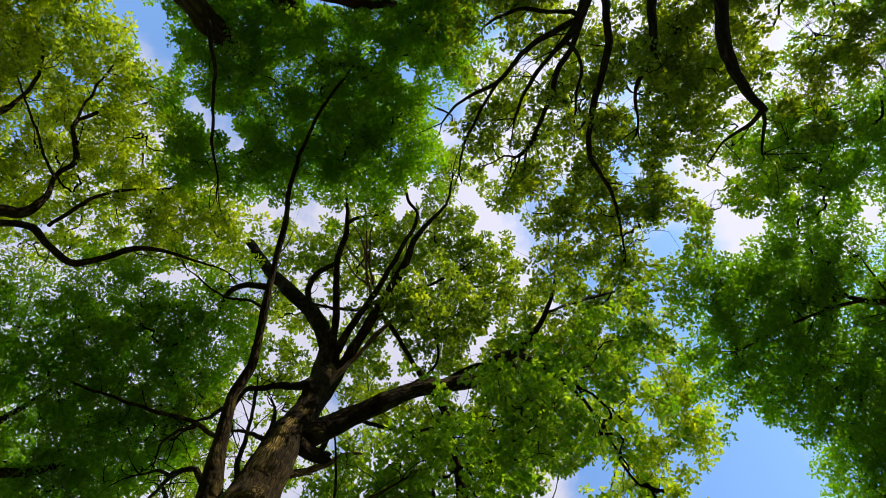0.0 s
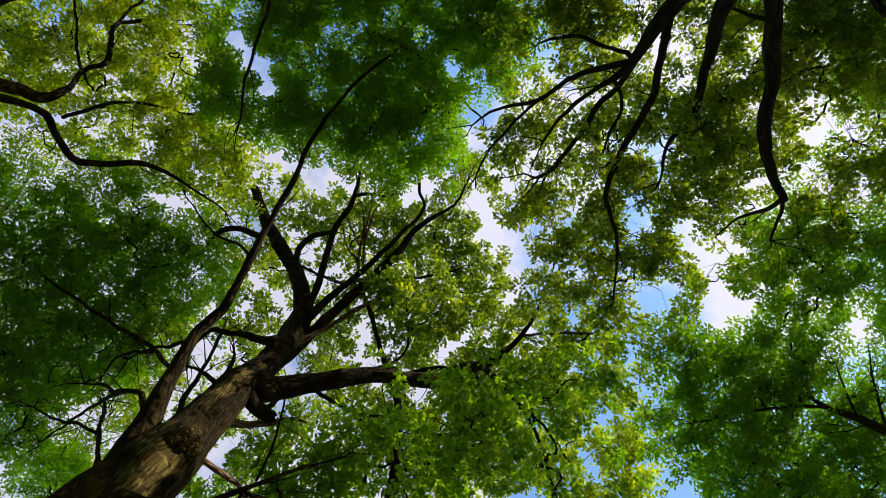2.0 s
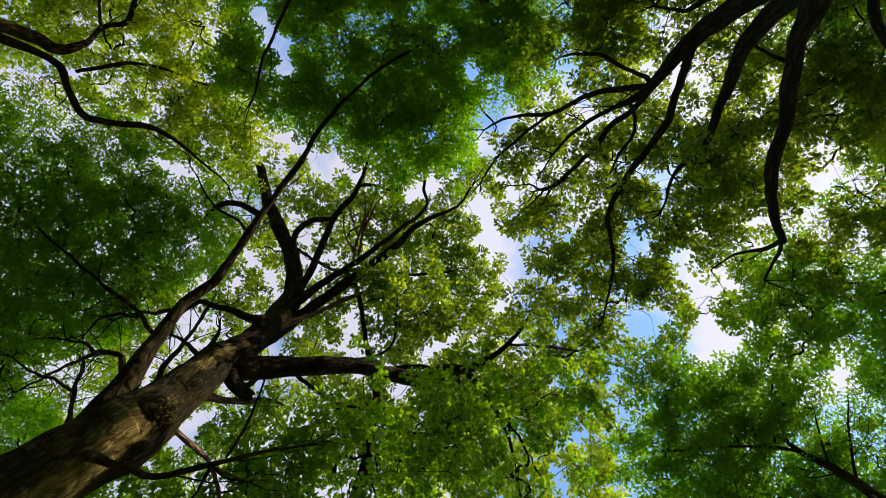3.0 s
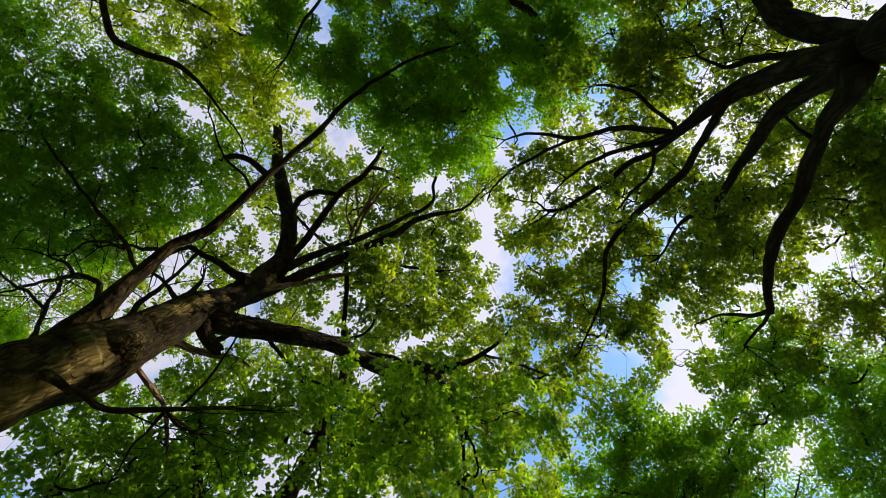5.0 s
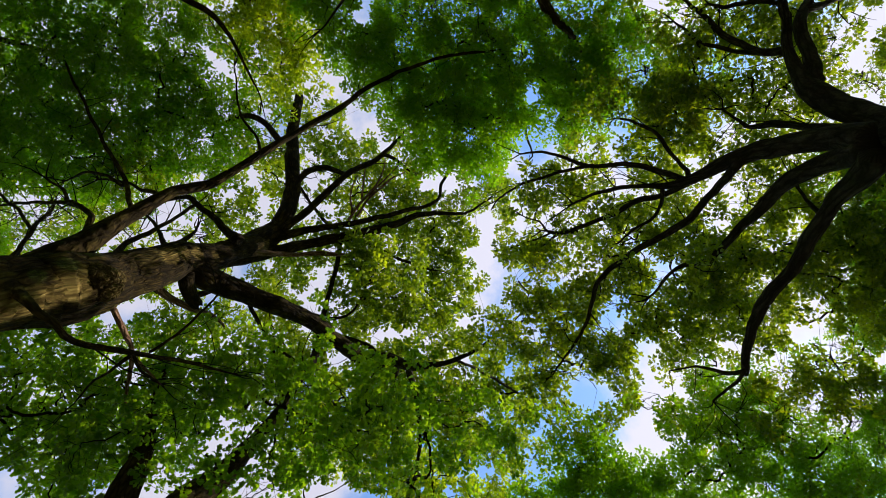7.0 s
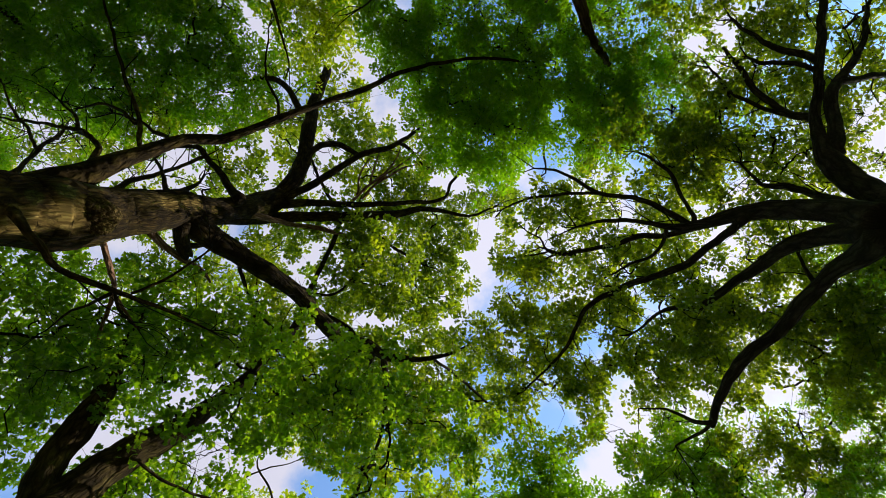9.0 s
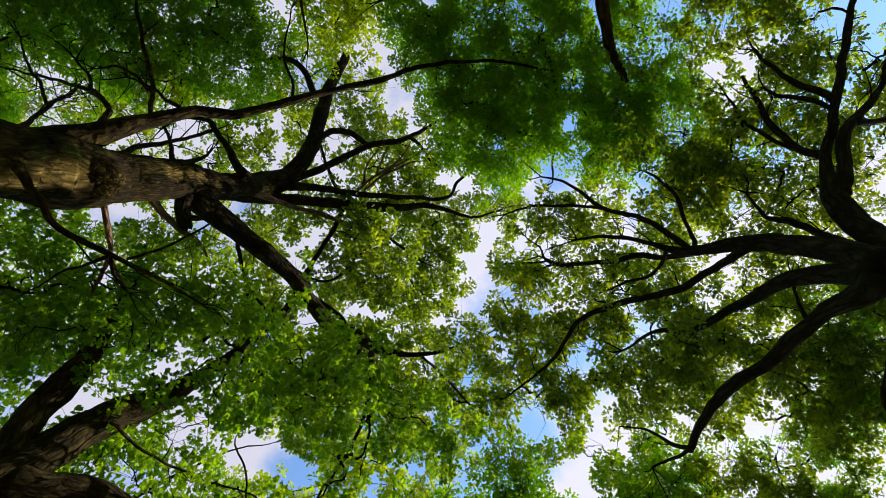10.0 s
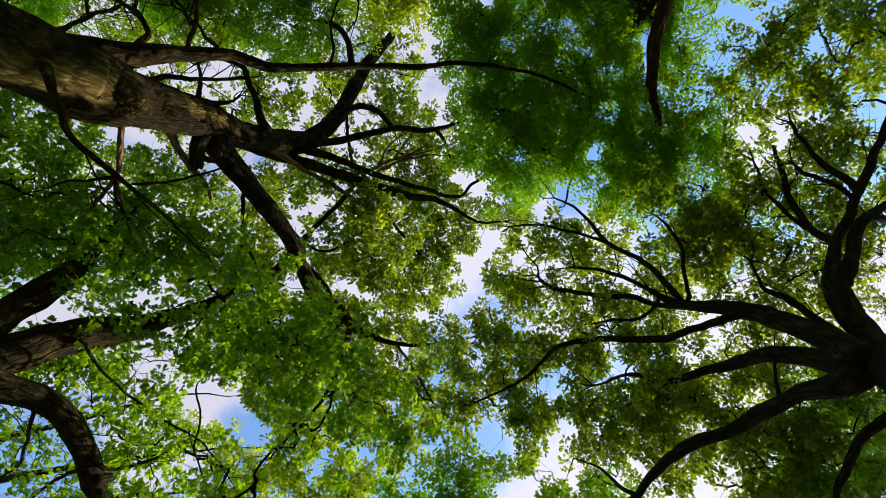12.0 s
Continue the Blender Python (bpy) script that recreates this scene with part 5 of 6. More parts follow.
low_oak.limb("c4", "c2", "branch", [(0.29, 5.14, 7.40, 0.027), (0.67, 5.20, 7.62, 0.019), (1.12, 5.18, 7.87, 0.019), (1.76, 5.08, 8.21, 0.018), (2.26, 4.84, 8.50, 0.015), (2.83, 4.74, 8.75, 0.012), (3.47, 4.69, 9.00, 0.008)])
low_oak.limb("c4b", "c4", "branch", [(2.19, 4.59, 8.20, 0.015), (2.66, 4.79, 8.49, 0.015), (3.36, 5.01, 8.88, 0.012), (3.98, 5.15, 9.20, 0.008)])
low_oak.limb("c4c", "c4", "branch", [(2.51, 4.53, 8.10, 0.016), (2.10, 4.52, 8.42, 0.017), (1.69, 4.63, 8.69, 0.013), (1.56, 4.57, 8.80, 0.009)])
low_oak.crown([(-2.43, 5.96, 8.20, 0.63), (-2.20, 5.89, 9.00, 0.61), (-1.59, 6.13, 8.20, 0.63), (-1.18, 5.63, 9.40, 0.75), (-0.74, 3.88, 8.20, 0.72), (-0.28, 5.61, 9.40, 0.59), (-0.12, 3.77, 8.20, 0.72), (0.83, 3.98, 8.20, 0.63), (0.87, 2.94, 8.20, 0.68), (0.73, 5.66, 9.20, 0.52), (1.58, 3.19, 8.20, 0.54), (1.57, 2.54, 8.20, 0.54)])
low_oak.crown([(2.52, 2.95, 8.20, 0.50), (-1.07, 7.11, 8.20, 0.45), (0.52, 5.90, 8.20, 0.50), (2.36, 2.04, 9.10, 0.56), (3.55, 2.85, 9.60, 0.60), (-1.18, 5.94, 8.00, 0.53), (-0.63, 4.43, 8.00, 0.61), (-0.53, 3.31, 8.00, 0.53), (0.97, 4.89, 8.00, 0.48), (1.96, 5.35, 8.00, 0.48), (2.72, 4.93, 8.00, 0.53), (3.08, 4.31, 8.00, 0.44)])
low_oak.crown([(3.06, 3.66, 8.00, 0.39), (0.72, 4.10, 8.00, 0.44), (1.42, 2.77, 8.00, 0.53), (0.87, 2.08, 8.00, 0.53), (2.49, 2.19, 9.10, 0.56), (3.64, 1.67, 9.60, 0.60), (0.23, 6.36, 8.00, 0.26), (2.41, 7.18, 8.00, 0.39), (2.87, 6.51, 8.00, 0.44), (3.60, 5.91, 8.00, 0.53), (-2.66, 6.48, 8.80, 0.59), (-2.20, 5.83, 8.80, 0.59)])
low_oak.crown([(-1.61, 5.02, 8.80, 0.54), (-1.38, 4.10, 8.80, 0.54), (-1.79, 6.54, 8.80, 0.59), (-1.03, 7.06, 8.80, 0.39), (-2.12, 4.29, 8.80, 0.34), (-2.73, 5.19, 8.80, 0.34), (0.66, 6.77, 8.80, 0.34), (0.64, 3.66, 8.80, 0.59), (-0.45, 2.77, 8.80, 0.49), (-2.94, 9.12, 11.10, 0.58), (-1.96, 9.95, 11.10, 0.58), (-3.99, 7.95, 11.10, 0.65)])
low_oak.crown([(-3.60, 6.88, 11.10, 0.52), (-0.83, 10.58, 11.10, 0.52), (-1.81, 8.11, 11.10, 0.58), (-0.58, 7.43, 11.10, 0.58), (-0.67, 6.16, 11.10, 0.58), (1.52, 7.03, 9.80, 0.45), (2.79, 6.70, 9.80, 0.45), (2.60, 6.07, 9.80, 0.39), (3.34, 7.32, 9.80, 0.45), (3.31, 8.35, 9.80, 0.39), (4.03, 6.12, 9.80, 0.50), (2.34, 8.41, 9.80, 0.25)])
low_oak.crown([(-3.82, 6.04, 8.40, 0.37), (-3.25, 6.51, 8.40, 0.42), (-2.92, 7.19, 8.40, 0.42), (-2.63, 6.71, 8.40, 0.42), (-3.34, 5.99, 8.40, 0.33), (-3.66, 6.86, 8.40, 0.42), (-2.00, 6.91, 8.40, 0.42), (-2.50, 7.56, 8.40, 0.37)])
low_oak.crown([(0.22, 4.53, 7.70, 0.20), (0.22, 4.25, 7.90, 0.22), (0.31, 3.60, 8.20, 0.26), (-0.89, 5.35, 7.90, 0.20), (-1.02, 5.08, 8.00, 0.22), (-1.25, 5.34, 7.80, 0.20)])
low_oak.crown([(0.80, 6.89, 9.00, 0.30), (1.32, 6.53, 9.00, 0.34), (1.92, 6.29, 9.00, 0.30), (2.59, 6.17, 9.00, 0.34), (2.67, 5.47, 9.00, 0.30), (3.25, 5.31, 9.00, 0.34), (3.22, 6.25, 9.00, 0.30), (2.91, 7.41, 9.00, 0.30), (1.34, 7.67, 9.00, 0.25), (1.79, 8.01, 9.00, 0.25), (1.25, 5.17, 9.00, 0.30)])
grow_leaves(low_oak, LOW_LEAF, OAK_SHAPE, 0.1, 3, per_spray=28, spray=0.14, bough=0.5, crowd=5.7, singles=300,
            clear=(((-0.340, 0.459), (-0.104, 0.353), 0.05), ((-0.104, 0.353), (-0.05, 0.345), 0.03)))

maple_a = Tree("maple_tree", (-5.32, -5.39, 0), "maple with dense dark green small-leaved crown", "tree", SMOOTH_BARK, 41)
maple_a.trunk([(-5.32, -5.39, -0.15, 0.369), (-5.24, -5.31, 2.64, 0.337), (-5.15, -5.22, 5.72, 0.316), (-5.06, -5.13, 8.80, 0.295), (-5.01, -5.08, 9.15, 0.222)])
maple_a.limb("d1", "trunk", "red", [(-4.87, -4.94, 8.60, 0.248), (-5.13, -5.10, 9.60, 0.251), (-5.27, -5.12, 10.48, 0.260), (-5.26, -5.07, 11.49, 0.257), (-5.18, -4.92, 12.30, 0.219), (-5.12, -4.68, 12.97, 0.138), (-5.07, -4.37, 13.60, 0.065)])
maple_a.limb("d2", "trunk", "limb", [(-4.91, -5.11, 8.70, 0.208), (-4.56, -5.76, 9.85, 0.210), (-4.01, -6.02, 10.94, 0.233), (-3.63, -5.76, 11.85, 0.251), (-3.31, -5.46, 12.50, 0.224), (-3.30, -4.90, 13.13, 0.139), (-3.37, -4.19, 13.80, 0.065)])
maple_a.limb("d3", "trunk", "red", [(-4.89, -5.16, 8.70, 0.182), (-3.96, -5.88, 9.77, 0.165), (-2.83, -5.76, 10.83, 0.139), (-1.93, -5.84, 11.42, 0.117), (-1.11, -6.06, 11.89, 0.087), (-0.21, -5.92, 12.40, 0.047)])
maple_a.limb("d4", "d1", "branch", [(-4.78, -4.66, 10.00, 0.047), (-4.51, -3.58, 9.76, 0.035), (-4.40, -2.62, 9.54, 0.029), (-4.35, -1.92, 9.37, 0.028), (-4.14, -1.24, 9.20, 0.014)])
maple_a.limb("d5", "d2", "branch", [(-2.81, -4.35, 11.20, 0.055), (-1.97, -4.39, 11.59, 0.045), (-1.05, -4.15, 12.01, 0.034), (-0.21, -3.71, 12.41, 0.029), (0.24, -3.55, 12.60, 0.022)])
maple_a.crown([(-5.25, -4.66, 11.60, 1.03), (-5.53, -5.48, 11.60, 0.75), (-4.16, -3.57, 11.60, 1.09), (-2.79, -4.39, 11.60, 1.37), (-2.24, -2.89, 11.60, 1.23), (-1.15, -4.94, 11.60, 1.37), (-0.33, -5.35, 11.60, 0.96), (-1.97, -1.93, 11.60, 0.75), (-3.06, -2.13, 11.60, 0.75), (-4.57, -2.13, 11.60, 0.68), (-5.66, -2.20, 11.60, 0.62), (-0.88, -2.75, 11.60, 0.75)])
maple_a.crown([(0.22, -4.94, 11.60, 0.55), (-3.88, -5.48, 11.60, 0.96), (-1.83, -6.58, 11.60, 1.37), (-3.88, -6.99, 11.60, 1.23), (0.08, -6.72, 11.60, 0.96), (-5.25, -6.99, 11.60, 0.82), (1.18, -6.85, 11.60, 0.82), (-6.21, -4.39, 11.60, 0.41), (-0.05, -4.25, 11.60, 0.62), (-1.15, -3.71, 11.60, 0.82), (-5.04, -2.86, 12.00, 0.57), (-4.75, -3.29, 12.00, 0.71)])
maple_a.crown([(-5.46, -3.71, 12.00, 0.57), (-6.17, -5.42, 12.00, 0.43), (-3.76, -2.57, 12.00, 0.64), (-3.19, -3.43, 12.00, 0.71), (-2.05, -3.71, 12.00, 0.71), (-5.80, -3.98, 11.60, 0.55), (-5.25, -2.89, 11.60, 0.55), (-6.07, -2.75, 11.60, 0.34), (-4.57, -2.20, 11.60, 0.41), (-4.98, -4.66, 11.60, 0.68), (-4.16, -2.89, 11.60, 0.55), (-4.29, -4.00, 11.00, 0.46)])
maple_a.crown([(-2.88, -4.26, 11.00, 0.46), (-5.84, -3.10, 11.00, 0.39), (-5.58, -1.94, 11.00, 0.39)])
maple_a.crown([(-0.65, -6.01, 11.60, 0.55), (-0.77, -6.67, 11.60, 0.50), (-0.18, -5.33, 11.60, 0.55), (-1.16, -7.33, 11.60, 0.40), (-1.57, -5.36, 11.60, 0.50), (-0.88, -4.78, 11.60, 0.50)])
grow_leaves(maple_a, MAPLE_LEAF, OVAL_SHAPE, 0.07, 7.2, crowd=6.6, per_spray=60, spray=0.19, bough=0.6, tilt=0.38, flat=0.5, thin=0.45,
            clear=(((-0.331, -0.612), (-0.212, -0.594), 0.016), ((-0.212, -0.594), (-0.123, -0.592), 0.012)))

maple_b = Tree("maple_tree", (-8.75, 3.7, 0), "shaded maple with deep green dense foliage", "tree", SMOOTH_BARK, 53)
maple_b.trunk([(-8.75, 3.70, -0.15, 0.465), (-9.19, 3.83, 2.88, 0.424), (-9.71, 3.99, 6.24, 0.398), (-10.22, 4.15, 9.60, 0.372), (-10.12, 4.11, 9.95, 0.279)])
maple_b.limb("e1", "trunk", "limb", [(-10.15, 4.12, 9.50, 0.259), (-9.85, 3.96, 10.13, 0.121), (-9.40, 3.53, 10.84, 0.055), (-8.76, 2.98, 11.55, 0.042), (-7.93, 2.32, 12.26, 0.046), (-7.11, 1.82, 12.80, 0.025)])
maple_b.limb("e2", "trunk", "limb", [(-10.15, 4.12, 9.50, 0.209), (-10.80, 3.24, 10.74, 0.131), (-10.84, 2.48, 11.71, 0.081), (-10.92, 1.75, 12.34, 0.046), (-11.09, 1.06, 12.80, 0.023)])
maple_b.limb("e3", "trunk", "limb", [(-10.20, 4.15, 9.50, 0.205), (-9.86, 4.78, 10.35, 0.115), (-9.24, 5.11, 11.20, 0.087), (-8.53, 5.07, 11.93, 0.056), (-8.04, 4.86, 12.40, 0.030)])
maple_b.crown([(-9.74, 1.98, 11.30, 1.33), (-8.15, 1.71, 11.30, 1.13), (-6.55, 1.65, 11.30, 1.00), (-5.76, 2.31, 11.30, 0.80), (-8.01, 3.44, 11.30, 1.46), (-9.61, 3.97, 11.30, 1.46), (-6.55, 3.17, 11.30, 1.00), (-7.88, 5.03, 11.30, 1.06), (-9.34, 5.43, 11.30, 1.19), (-6.95, 4.37, 11.30, 0.80), (-11.20, 2.77, 11.30, 1.46), (-11.33, 4.76, 11.30, 1.46)])
maple_b.crown([(-5.36, 1.58, 11.30, 0.53), (-10.14, 6.75, 11.30, 1.19), (-8.41, 6.49, 11.30, 1.06), (-10.22, 2.83, 9.60, 1.20), (-12.13, 1.58, 11.30, 1.19), (-6.95, 1.31, 11.30, 0.66), (-8.94, 2.64, 11.30, 1.06), (-8.40, 9.01, 12.60, 0.68), (-8.06, 7.90, 12.60, 0.53), (-8.09, 10.17, 12.60, 0.60)])
grow_leaves(maple_b, MAPLE_LEAF, OVAL_SHAPE, 0.07, 7.2, crowd=6.0, per_spray=60, spray=0.19, bough=0.6, tilt=0.38, flat=0.5, thin=0.45)

maple_c = Tree("maple_tree", (9.5, 1.4, 0), "broad maple with dense green crown beside open sky", "tree", SMOOTH_BARK, 67)
maple_c.trunk([(9.50, 1.40, -0.15, 0.465), (9.40, 1.38, 2.52, 0.424), (9.29, 1.36, 5.46, 0.398), (9.17, 1.34, 8.40, 0.372), (9.08, 1.33, 8.75, 0.279)])
maple_c.limb("f1", "trunk", "limb", [(9.07, 1.33, 8.30, 0.222), (9.05, 1.16, 8.90, 0.107), (8.87, 1.06, 9.20, 0.093), (8.63, 1.01, 9.50, 0.076), (8.45, 1.02, 9.80, 0.062), (8.23, 0.95, 10.10, 0.035)])
maple_c.limb("f2", "trunk", "limb", [(8.38, 1.01, 9.80, 0.037), (7.78, 1.26, 10.00, 0.032), (7.21, 1.52, 10.10, 0.026), (6.75, 1.81, 10.20, 0.021), (6.18, 2.17, 10.30, 0.016)])
maple_c.limb("f3", "trunk", "limb", [(8.97, 1.35, 8.20, 0.141), (9.36, 2.77, 9.41, 0.052), (9.28, 3.76, 10.23, 0.026), (9.01, 4.39, 10.80, 0.015)])
maple_c.limb("f4", "trunk", "limb", [(8.91, 1.07, 9.20, 0.030), (8.99, 0.60, 9.50, 0.023), (9.01, 0.04, 9.80, 0.016), (9.01, -0.40, 10.00, 0.008)])
maple_c.limb("f5", "trunk", "limb", [(8.70, 1.02, 9.50, 0.022), (8.59, 0.55, 9.80, 0.018), (8.47, 0.14, 10.00, 0.009)])
maple_c.crown([(7.41, -1.70, 10.40, 0.96), (8.38, -2.30, 10.40, 1.02), (9.10, -3.50, 10.40, 1.02), (8.62, -4.71, 10.40, 0.90), (8.02, -0.61, 10.40, 0.48), (7.54, 0.71, 10.40, 0.90), (8.62, 0.71, 10.40, 1.08), (7.66, 2.03, 10.40, 1.14), (9.10, 2.40, 10.40, 1.26), (6.45, 2.52, 10.40, 0.72), (7.05, 3.24, 10.40, 0.60), (8.62, 3.60, 10.40, 0.72)])
maple_c.crown([(9.22, 4.20, 10.40, 0.60), (5.61, 0.95, 10.40, 0.54), (6.21, 1.55, 10.40, 0.72), (6.57, 0.71, 10.40, 0.66), (10.06, -1.70, 10.40, 1.20), (10.06, 0.71, 10.40, 1.32), (10.30, 3.12, 10.40, 1.32), (7.41, -0.49, 10.40, 0.42), (9.10, -0.73, 10.40, 0.48), (8.14, -3.26, 10.40, 0.72), (9.58, 5.28, 10.40, 0.72), (7.17, -2.66, 10.40, 0.48)])
maple_c.crown([(10.30, 4.92, 10.40, 1.08), (9.46, -5.07, 10.40, 0.96), (6.82, -7.77, 11.00, 0.77), (7.64, -8.73, 11.00, 0.84), (8.15, -7.92, 11.00, 0.77), (6.21, -9.22, 11.00, 0.58), (7.97, -6.69, 11.00, 0.58), (5.85, -7.83, 11.00, 0.45), (9.26, 3.26, 10.80, 0.53), (9.01, 2.50, 10.80, 0.53), (9.58, 4.27, 10.80, 0.57), (9.77, 5.15, 10.80, 0.57)])
maple_c.crown([(9.20, 4.45, 10.80, 0.30), (8.38, 3.01, 10.80, 0.45), (10.73, -2.65, 10.60, 0.57), (10.67, -1.93, 10.60, 0.57), (10.34, -1.32, 10.60, 0.44), (11.60, -2.36, 10.60, 0.69), (10.71, -3.47, 10.60, 0.57)])
grow_leaves(maple_c, MAPLE_LEAF, OVAL_SHAPE, 0.07, 6.5, crowd=5.6, per_spray=60, spray=0.19, bough=0.6, tilt=0.38, flat=0.5, thin=0.45)

sunny_oak = Tree("oak_tree", (-10.0, -0.5, 0), "sunlit oak with yellow-green leaves and long winding limbs", "tree", OAK_BARK, 71)
sunny_oak.trunk([(-10.00, -0.50, -0.15, 0.362), (-9.89, -0.50, 2.67, 0.330), (-9.76, -0.49, 5.79, 0.310), (-9.63, -0.49, 8.90, 0.290), (-9.53, -0.48, 9.25, 0.217)])
sunny_oak.limb("g1", "trunk", "limb", [(-9.54, -0.50, 8.80, 0.192), (-9.40, -0.66, 9.46, 0.143), (-9.11, -0.80, 10.09, 0.129), (-8.88, -0.81, 10.44, 0.108), (-8.78, -1.20, 10.74, 0.058), (-8.81, -1.69, 11.01, 0.051), (-8.64, -2.14, 11.33, 0.055), (-9.07, -3.04, 11.74, 0.048), (-8.86, -3.35, 11.98, 0.043), (-8.53, -3.67, 12.28, 0.030), (-8.11, -3.96, 12.60, 0.016)])
sunny_oak.limb("g2", "trunk", "limb", [(-9.49, -0.45, 8.80, 0.155), (-8.79, -0.44, 9.04, 0.099), (-8.19, -0.50, 9.24, 0.071), (-7.75, -0.41, 9.37, 0.068), (-7.56, -0.10, 9.47, 0.058), (-7.21, 0.26, 9.60, 0.065), (-6.72, 0.16, 9.73, 0.058), (-6.16, -0.01, 9.88, 0.055), (-5.68, 0.05, 10.01, 0.039), (-5.18, 0.22, 10.13, 0.026), (-4.51, 0.51, 10.30, 0.013)])
sunny_oak.limb("g3", "trunk", "limb", [(-9.73, -0.56, 8.90, 0.105), (-10.12, -1.80, 9.78, 0.073), (-10.04, -2.75, 10.50, 0.073), (-9.85, -3.11, 10.85, 0.055), (-9.72, -3.54, 11.15, 0.037), (-9.67, -4.21, 11.50, 0.034), (-9.94, -5.06, 11.85, 0.033), (-10.45, -5.79, 12.15, 0.027), (-10.81, -6.44, 12.40, 0.014)])
sunny_oak.limb("g4", "g1", "branch", [(-8.48, -1.55, 10.60, 0.029), (-9.52, -2.91, 11.22, 0.025), (-10.51, -4.34, 11.79, 0.020), (-10.76, -5.18, 12.10, 0.015)])
sunny_oak.limb("g5", "g1", "branch", [(-8.05, -2.70, 10.60, 0.027), (-8.35, -4.16, 11.71, 0.026), (-8.32, -4.80, 12.20, 0.017)])
sunny_oak.limb("g6", "g2", "branch", [(-8.60, -0.50, 10.60, 0.038), (-8.04, -1.28, 11.33, 0.038), (-6.87, -1.58, 12.20, 0.028)])
sunny_oak.crown([(-10.40, -5.33, 12.10, 1.36), (-8.67, -5.62, 12.10, 1.15), (-7.96, -4.32, 12.10, 1.01), (-9.54, -3.46, 12.10, 1.44), (-7.67, -2.89, 12.10, 1.29), (-10.54, -2.03, 12.10, 1.22), (-6.66, -1.74, 12.10, 1.15), (-8.53, -1.31, 12.10, 1.29), (-6.66, -0.45, 12.10, 1.01), (-5.66, -0.45, 12.10, 0.72), (-9.82, -0.30, 12.10, 0.86), (-7.67, -0.16, 12.10, 0.72)])
sunny_oak.crown([(-10.83, 0.13, 12.10, 0.65), (-12.12, -4.18, 12.10, 1.58), (-12.41, -1.59, 12.10, 1.44), (-12.12, -6.05, 12.10, 1.29), (-10.40, -7.20, 12.10, 1.29), (-5.23, -1.16, 12.10, 0.57), (-6.38, 0.42, 12.10, 0.50), (-9.11, 0.70, 12.10, 0.72), (-10.83, 0.85, 12.10, 0.57)])
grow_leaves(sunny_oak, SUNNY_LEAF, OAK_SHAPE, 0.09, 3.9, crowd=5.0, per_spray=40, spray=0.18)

# Its leaves take the bright copy with sunlight put into the colour.
far_oak = Tree("oak_tree", (2.9, 18.5, 0), "taller oak behind the others, its leaves coloured bright as if sunlit", "tree", OAK_BARK, 83)
far_oak.trunk([(2.90, 18.50, -0.15, 0.369), (2.83, 18.15, 3.18, 0.337), (2.74, 17.75, 6.89, 0.316), (2.66, 17.35, 10.60, 0.295), (2.63, 17.17, 10.95, 0.222)])
far_oak.limb("h1", "trunk", "limb", [(2.63, 17.21, 10.50, 0.156), (4.15, 14.16, 13.94, 0.111), (5.34, 10.42, 15.74, 0.043), (6.59, 7.48, 16.84, 0.020), (8.34, 5.45, 17.60, 0.010)])
far_oak.limb("h2", "trunk", "limb", [(2.63, 17.21, 10.50, 0.134), (5.04, 14.30, 14.06, 0.089), (7.04, 10.26, 16.06, 0.032), (8.49, 7.60, 17.08, 0.017), (9.43, 6.11, 17.60, 0.010)])
far_oak.limb("h3", "trunk", "limb", [(2.63, 17.21, 10.50, 0.152), (3.06, 14.58, 14.31, 0.103), (3.57, 10.52, 16.42, 0.037), (4.26, 8.88, 17.10, 0.017)])
far_oak.crown([(8.25, 3.15, 16.10, 1.09), (8.45, 4.94, 16.10, 1.09), (9.04, 6.33, 16.10, 0.79), (7.46, 3.95, 16.10, 0.60), (6.86, 5.53, 16.10, 0.69), (6.47, 7.91, 16.10, 1.09), (5.47, 8.71, 16.10, 0.99), (5.47, 6.92, 16.10, 0.79), (7.46, 9.10, 16.10, 0.89), (6.07, 3.35, 16.10, 0.79), (4.28, 9.10, 16.10, 1.39), (7.85, 2.36, 16.10, 0.69)])
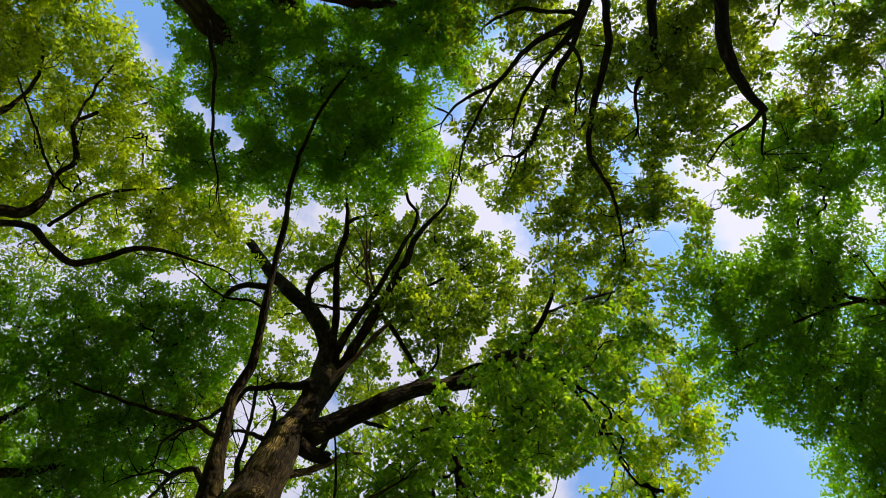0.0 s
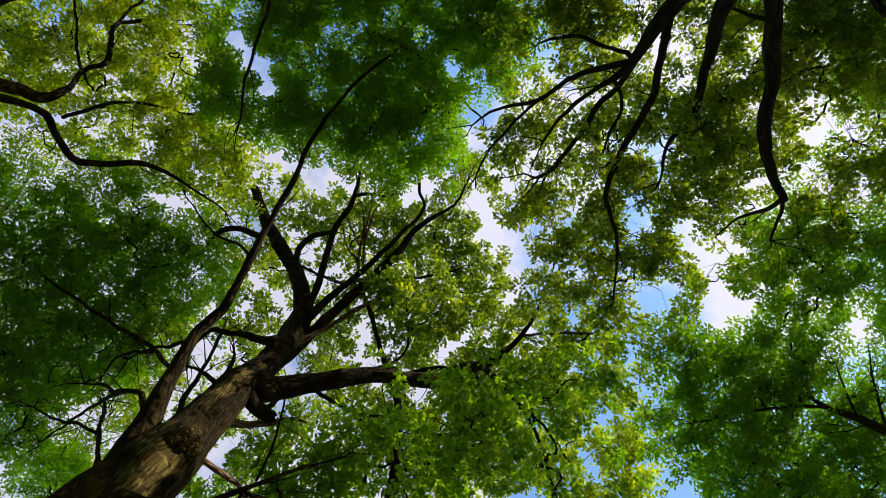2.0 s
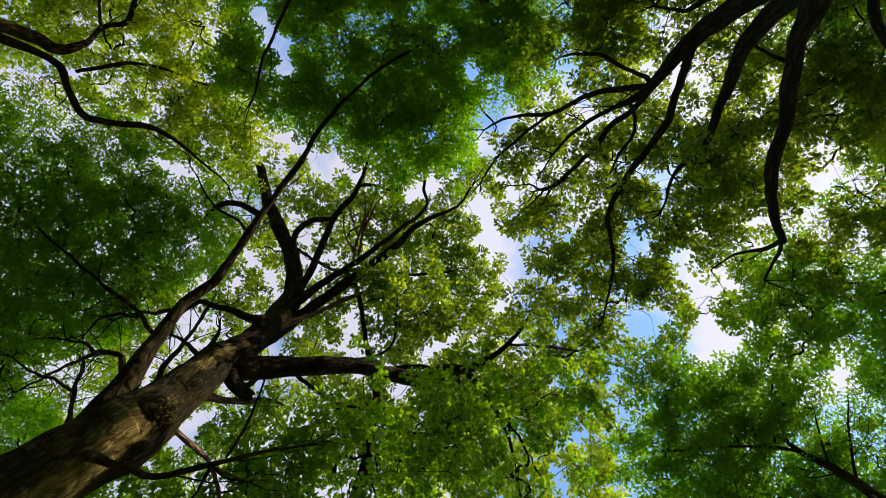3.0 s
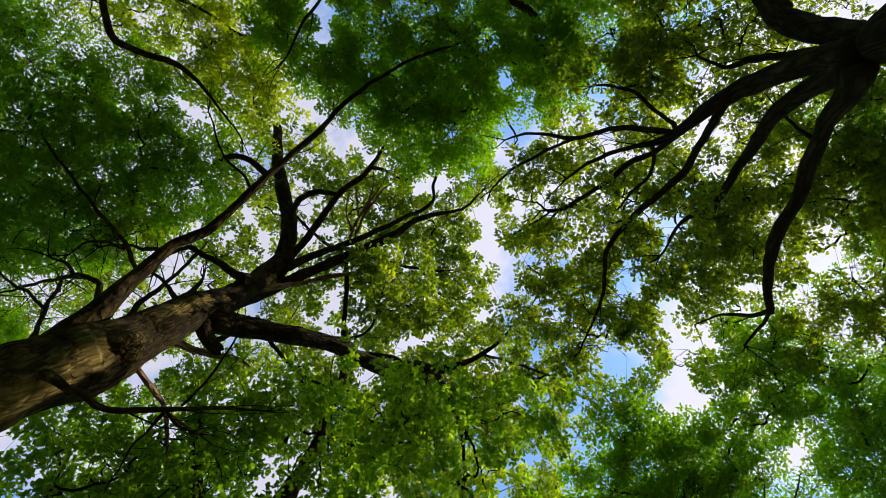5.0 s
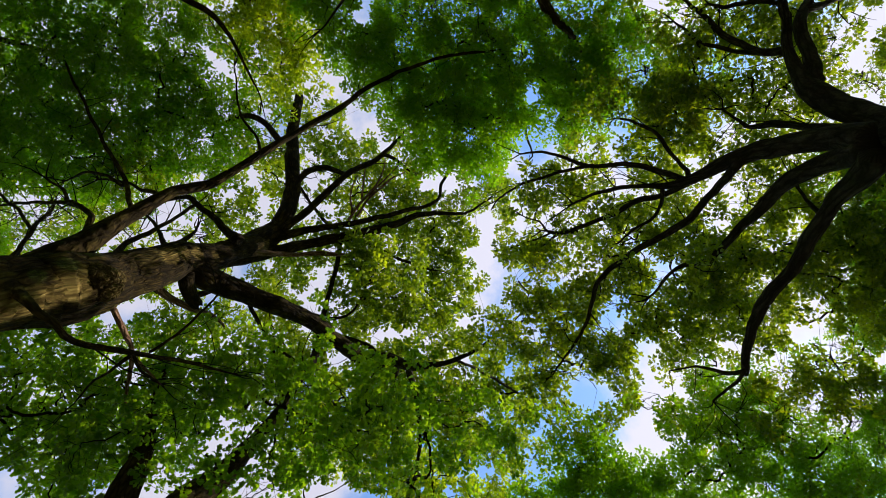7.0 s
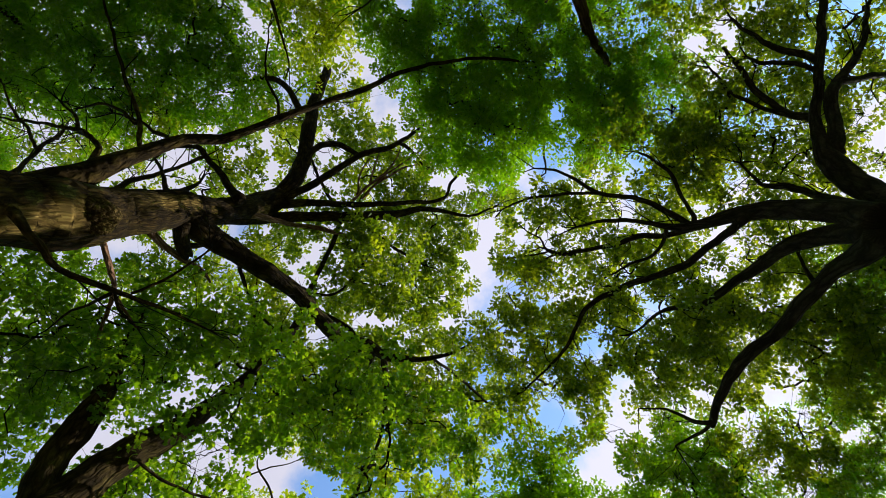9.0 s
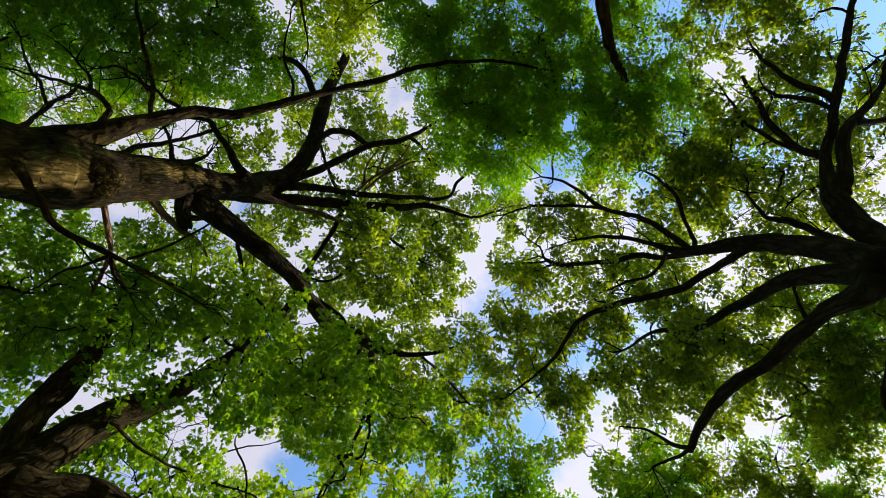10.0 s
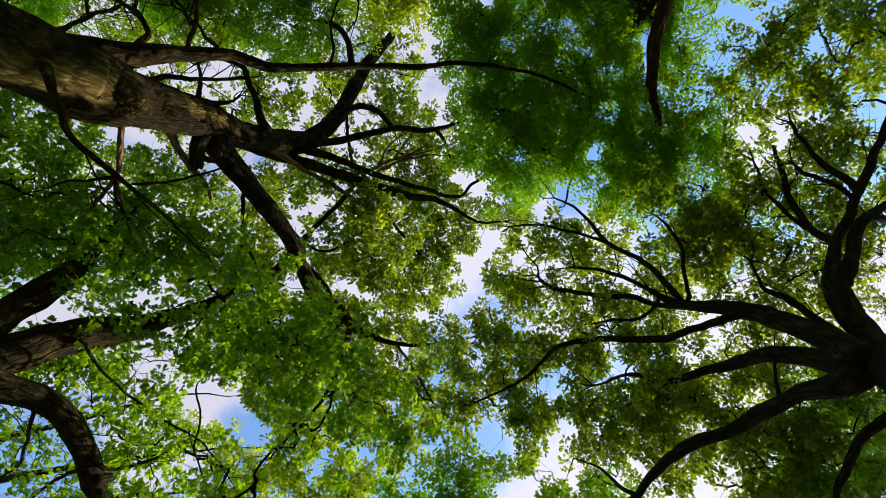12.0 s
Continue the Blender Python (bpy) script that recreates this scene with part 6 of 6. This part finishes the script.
far_oak.crown([(9.04, 3.95, 16.10, 0.89), (4.28, 6.33, 16.10, 1.19), (3.09, 8.31, 16.10, 1.19), (8.65, 9.70, 16.10, 1.19), (6.63, 4.00, 15.60, 0.80), (7.58, 5.34, 15.60, 0.80), (8.54, 4.96, 15.60, 0.73), (9.40, 3.81, 15.60, 0.65), (7.01, 6.87, 15.60, 0.80), (8.64, 6.68, 15.60, 0.57), (6.05, 5.73, 15.60, 0.80), (7.97, 7.83, 15.60, 0.65)])
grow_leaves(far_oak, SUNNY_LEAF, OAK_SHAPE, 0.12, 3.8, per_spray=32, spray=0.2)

# a fresh sprig low on the great oak
sprig = np.array((-1.00, 0.85, 11.60)) + great_oak.rng.normal(0, 1, (16, 3)) * np.array((0.10, 0.10, 0.06))
set_leaves(great_oak, great_oak.rng, sprig, great_oak.rng.normal(0, 1, (16, 3)), 0.13, NEAR_OAK_SHAPE, SPRIG_LEAF, "fresh light green leaf")



# ---- unseen trees added all round to block low light, lower than the opening overhead ----
def unseen_woods():
    rng = np.random.default_rng(5)
    at, out, starts, ends = [], [], [], []
    for k in range(150):
        a = rng.uniform(0, 2 * math.pi)
        d = rng.uniform(24, 44)
        x, y = d * math.cos(a), d * math.sin(a)
        top = min(d * 0.75, 25) * rng.uniform(0.85, 1.0)
        starts.append((x, y, -0.1))
        ends.append((x + rng.normal(0, 0.5), y + rng.normal(0, 0.5), top * 0.8))
        m = 75
        p = rng.normal(0, 1, (m, 3))
        p *= (rng.uniform(0.4, 1, m) ** 0.5 / np.linalg.norm(p, axis=1))[:, None]
        at.append(np.array((x, y, top * 0.56)) + p * np.array((3.4, 3.4, top * 0.44)))
        out.append(p + rng.normal(0, 0.5, p.shape))
    wood = new("unseen_woods")
    tagged(wood, "added unseen ring of leafy trees that shades the forest floor", "woodland", kind="stuff")
    for name, me, mat in (("foliage", leaf_mesh(rng, np.concatenate(at), np.concatenate(out), 2.4, OVAL_SHAPE, 0.9), MAPLE_LEAF),
                          ("trunk_wood", twig_mesh(np.array(starts), np.array(ends), 0.2, 0.1, 0.03, rng), SMOOTH_BARK)):
        me.materials.append(mat)
        ob = new(name, me)
        ob.parent = wood
        tagged(ob, kind="stuff")


unseen_woods()
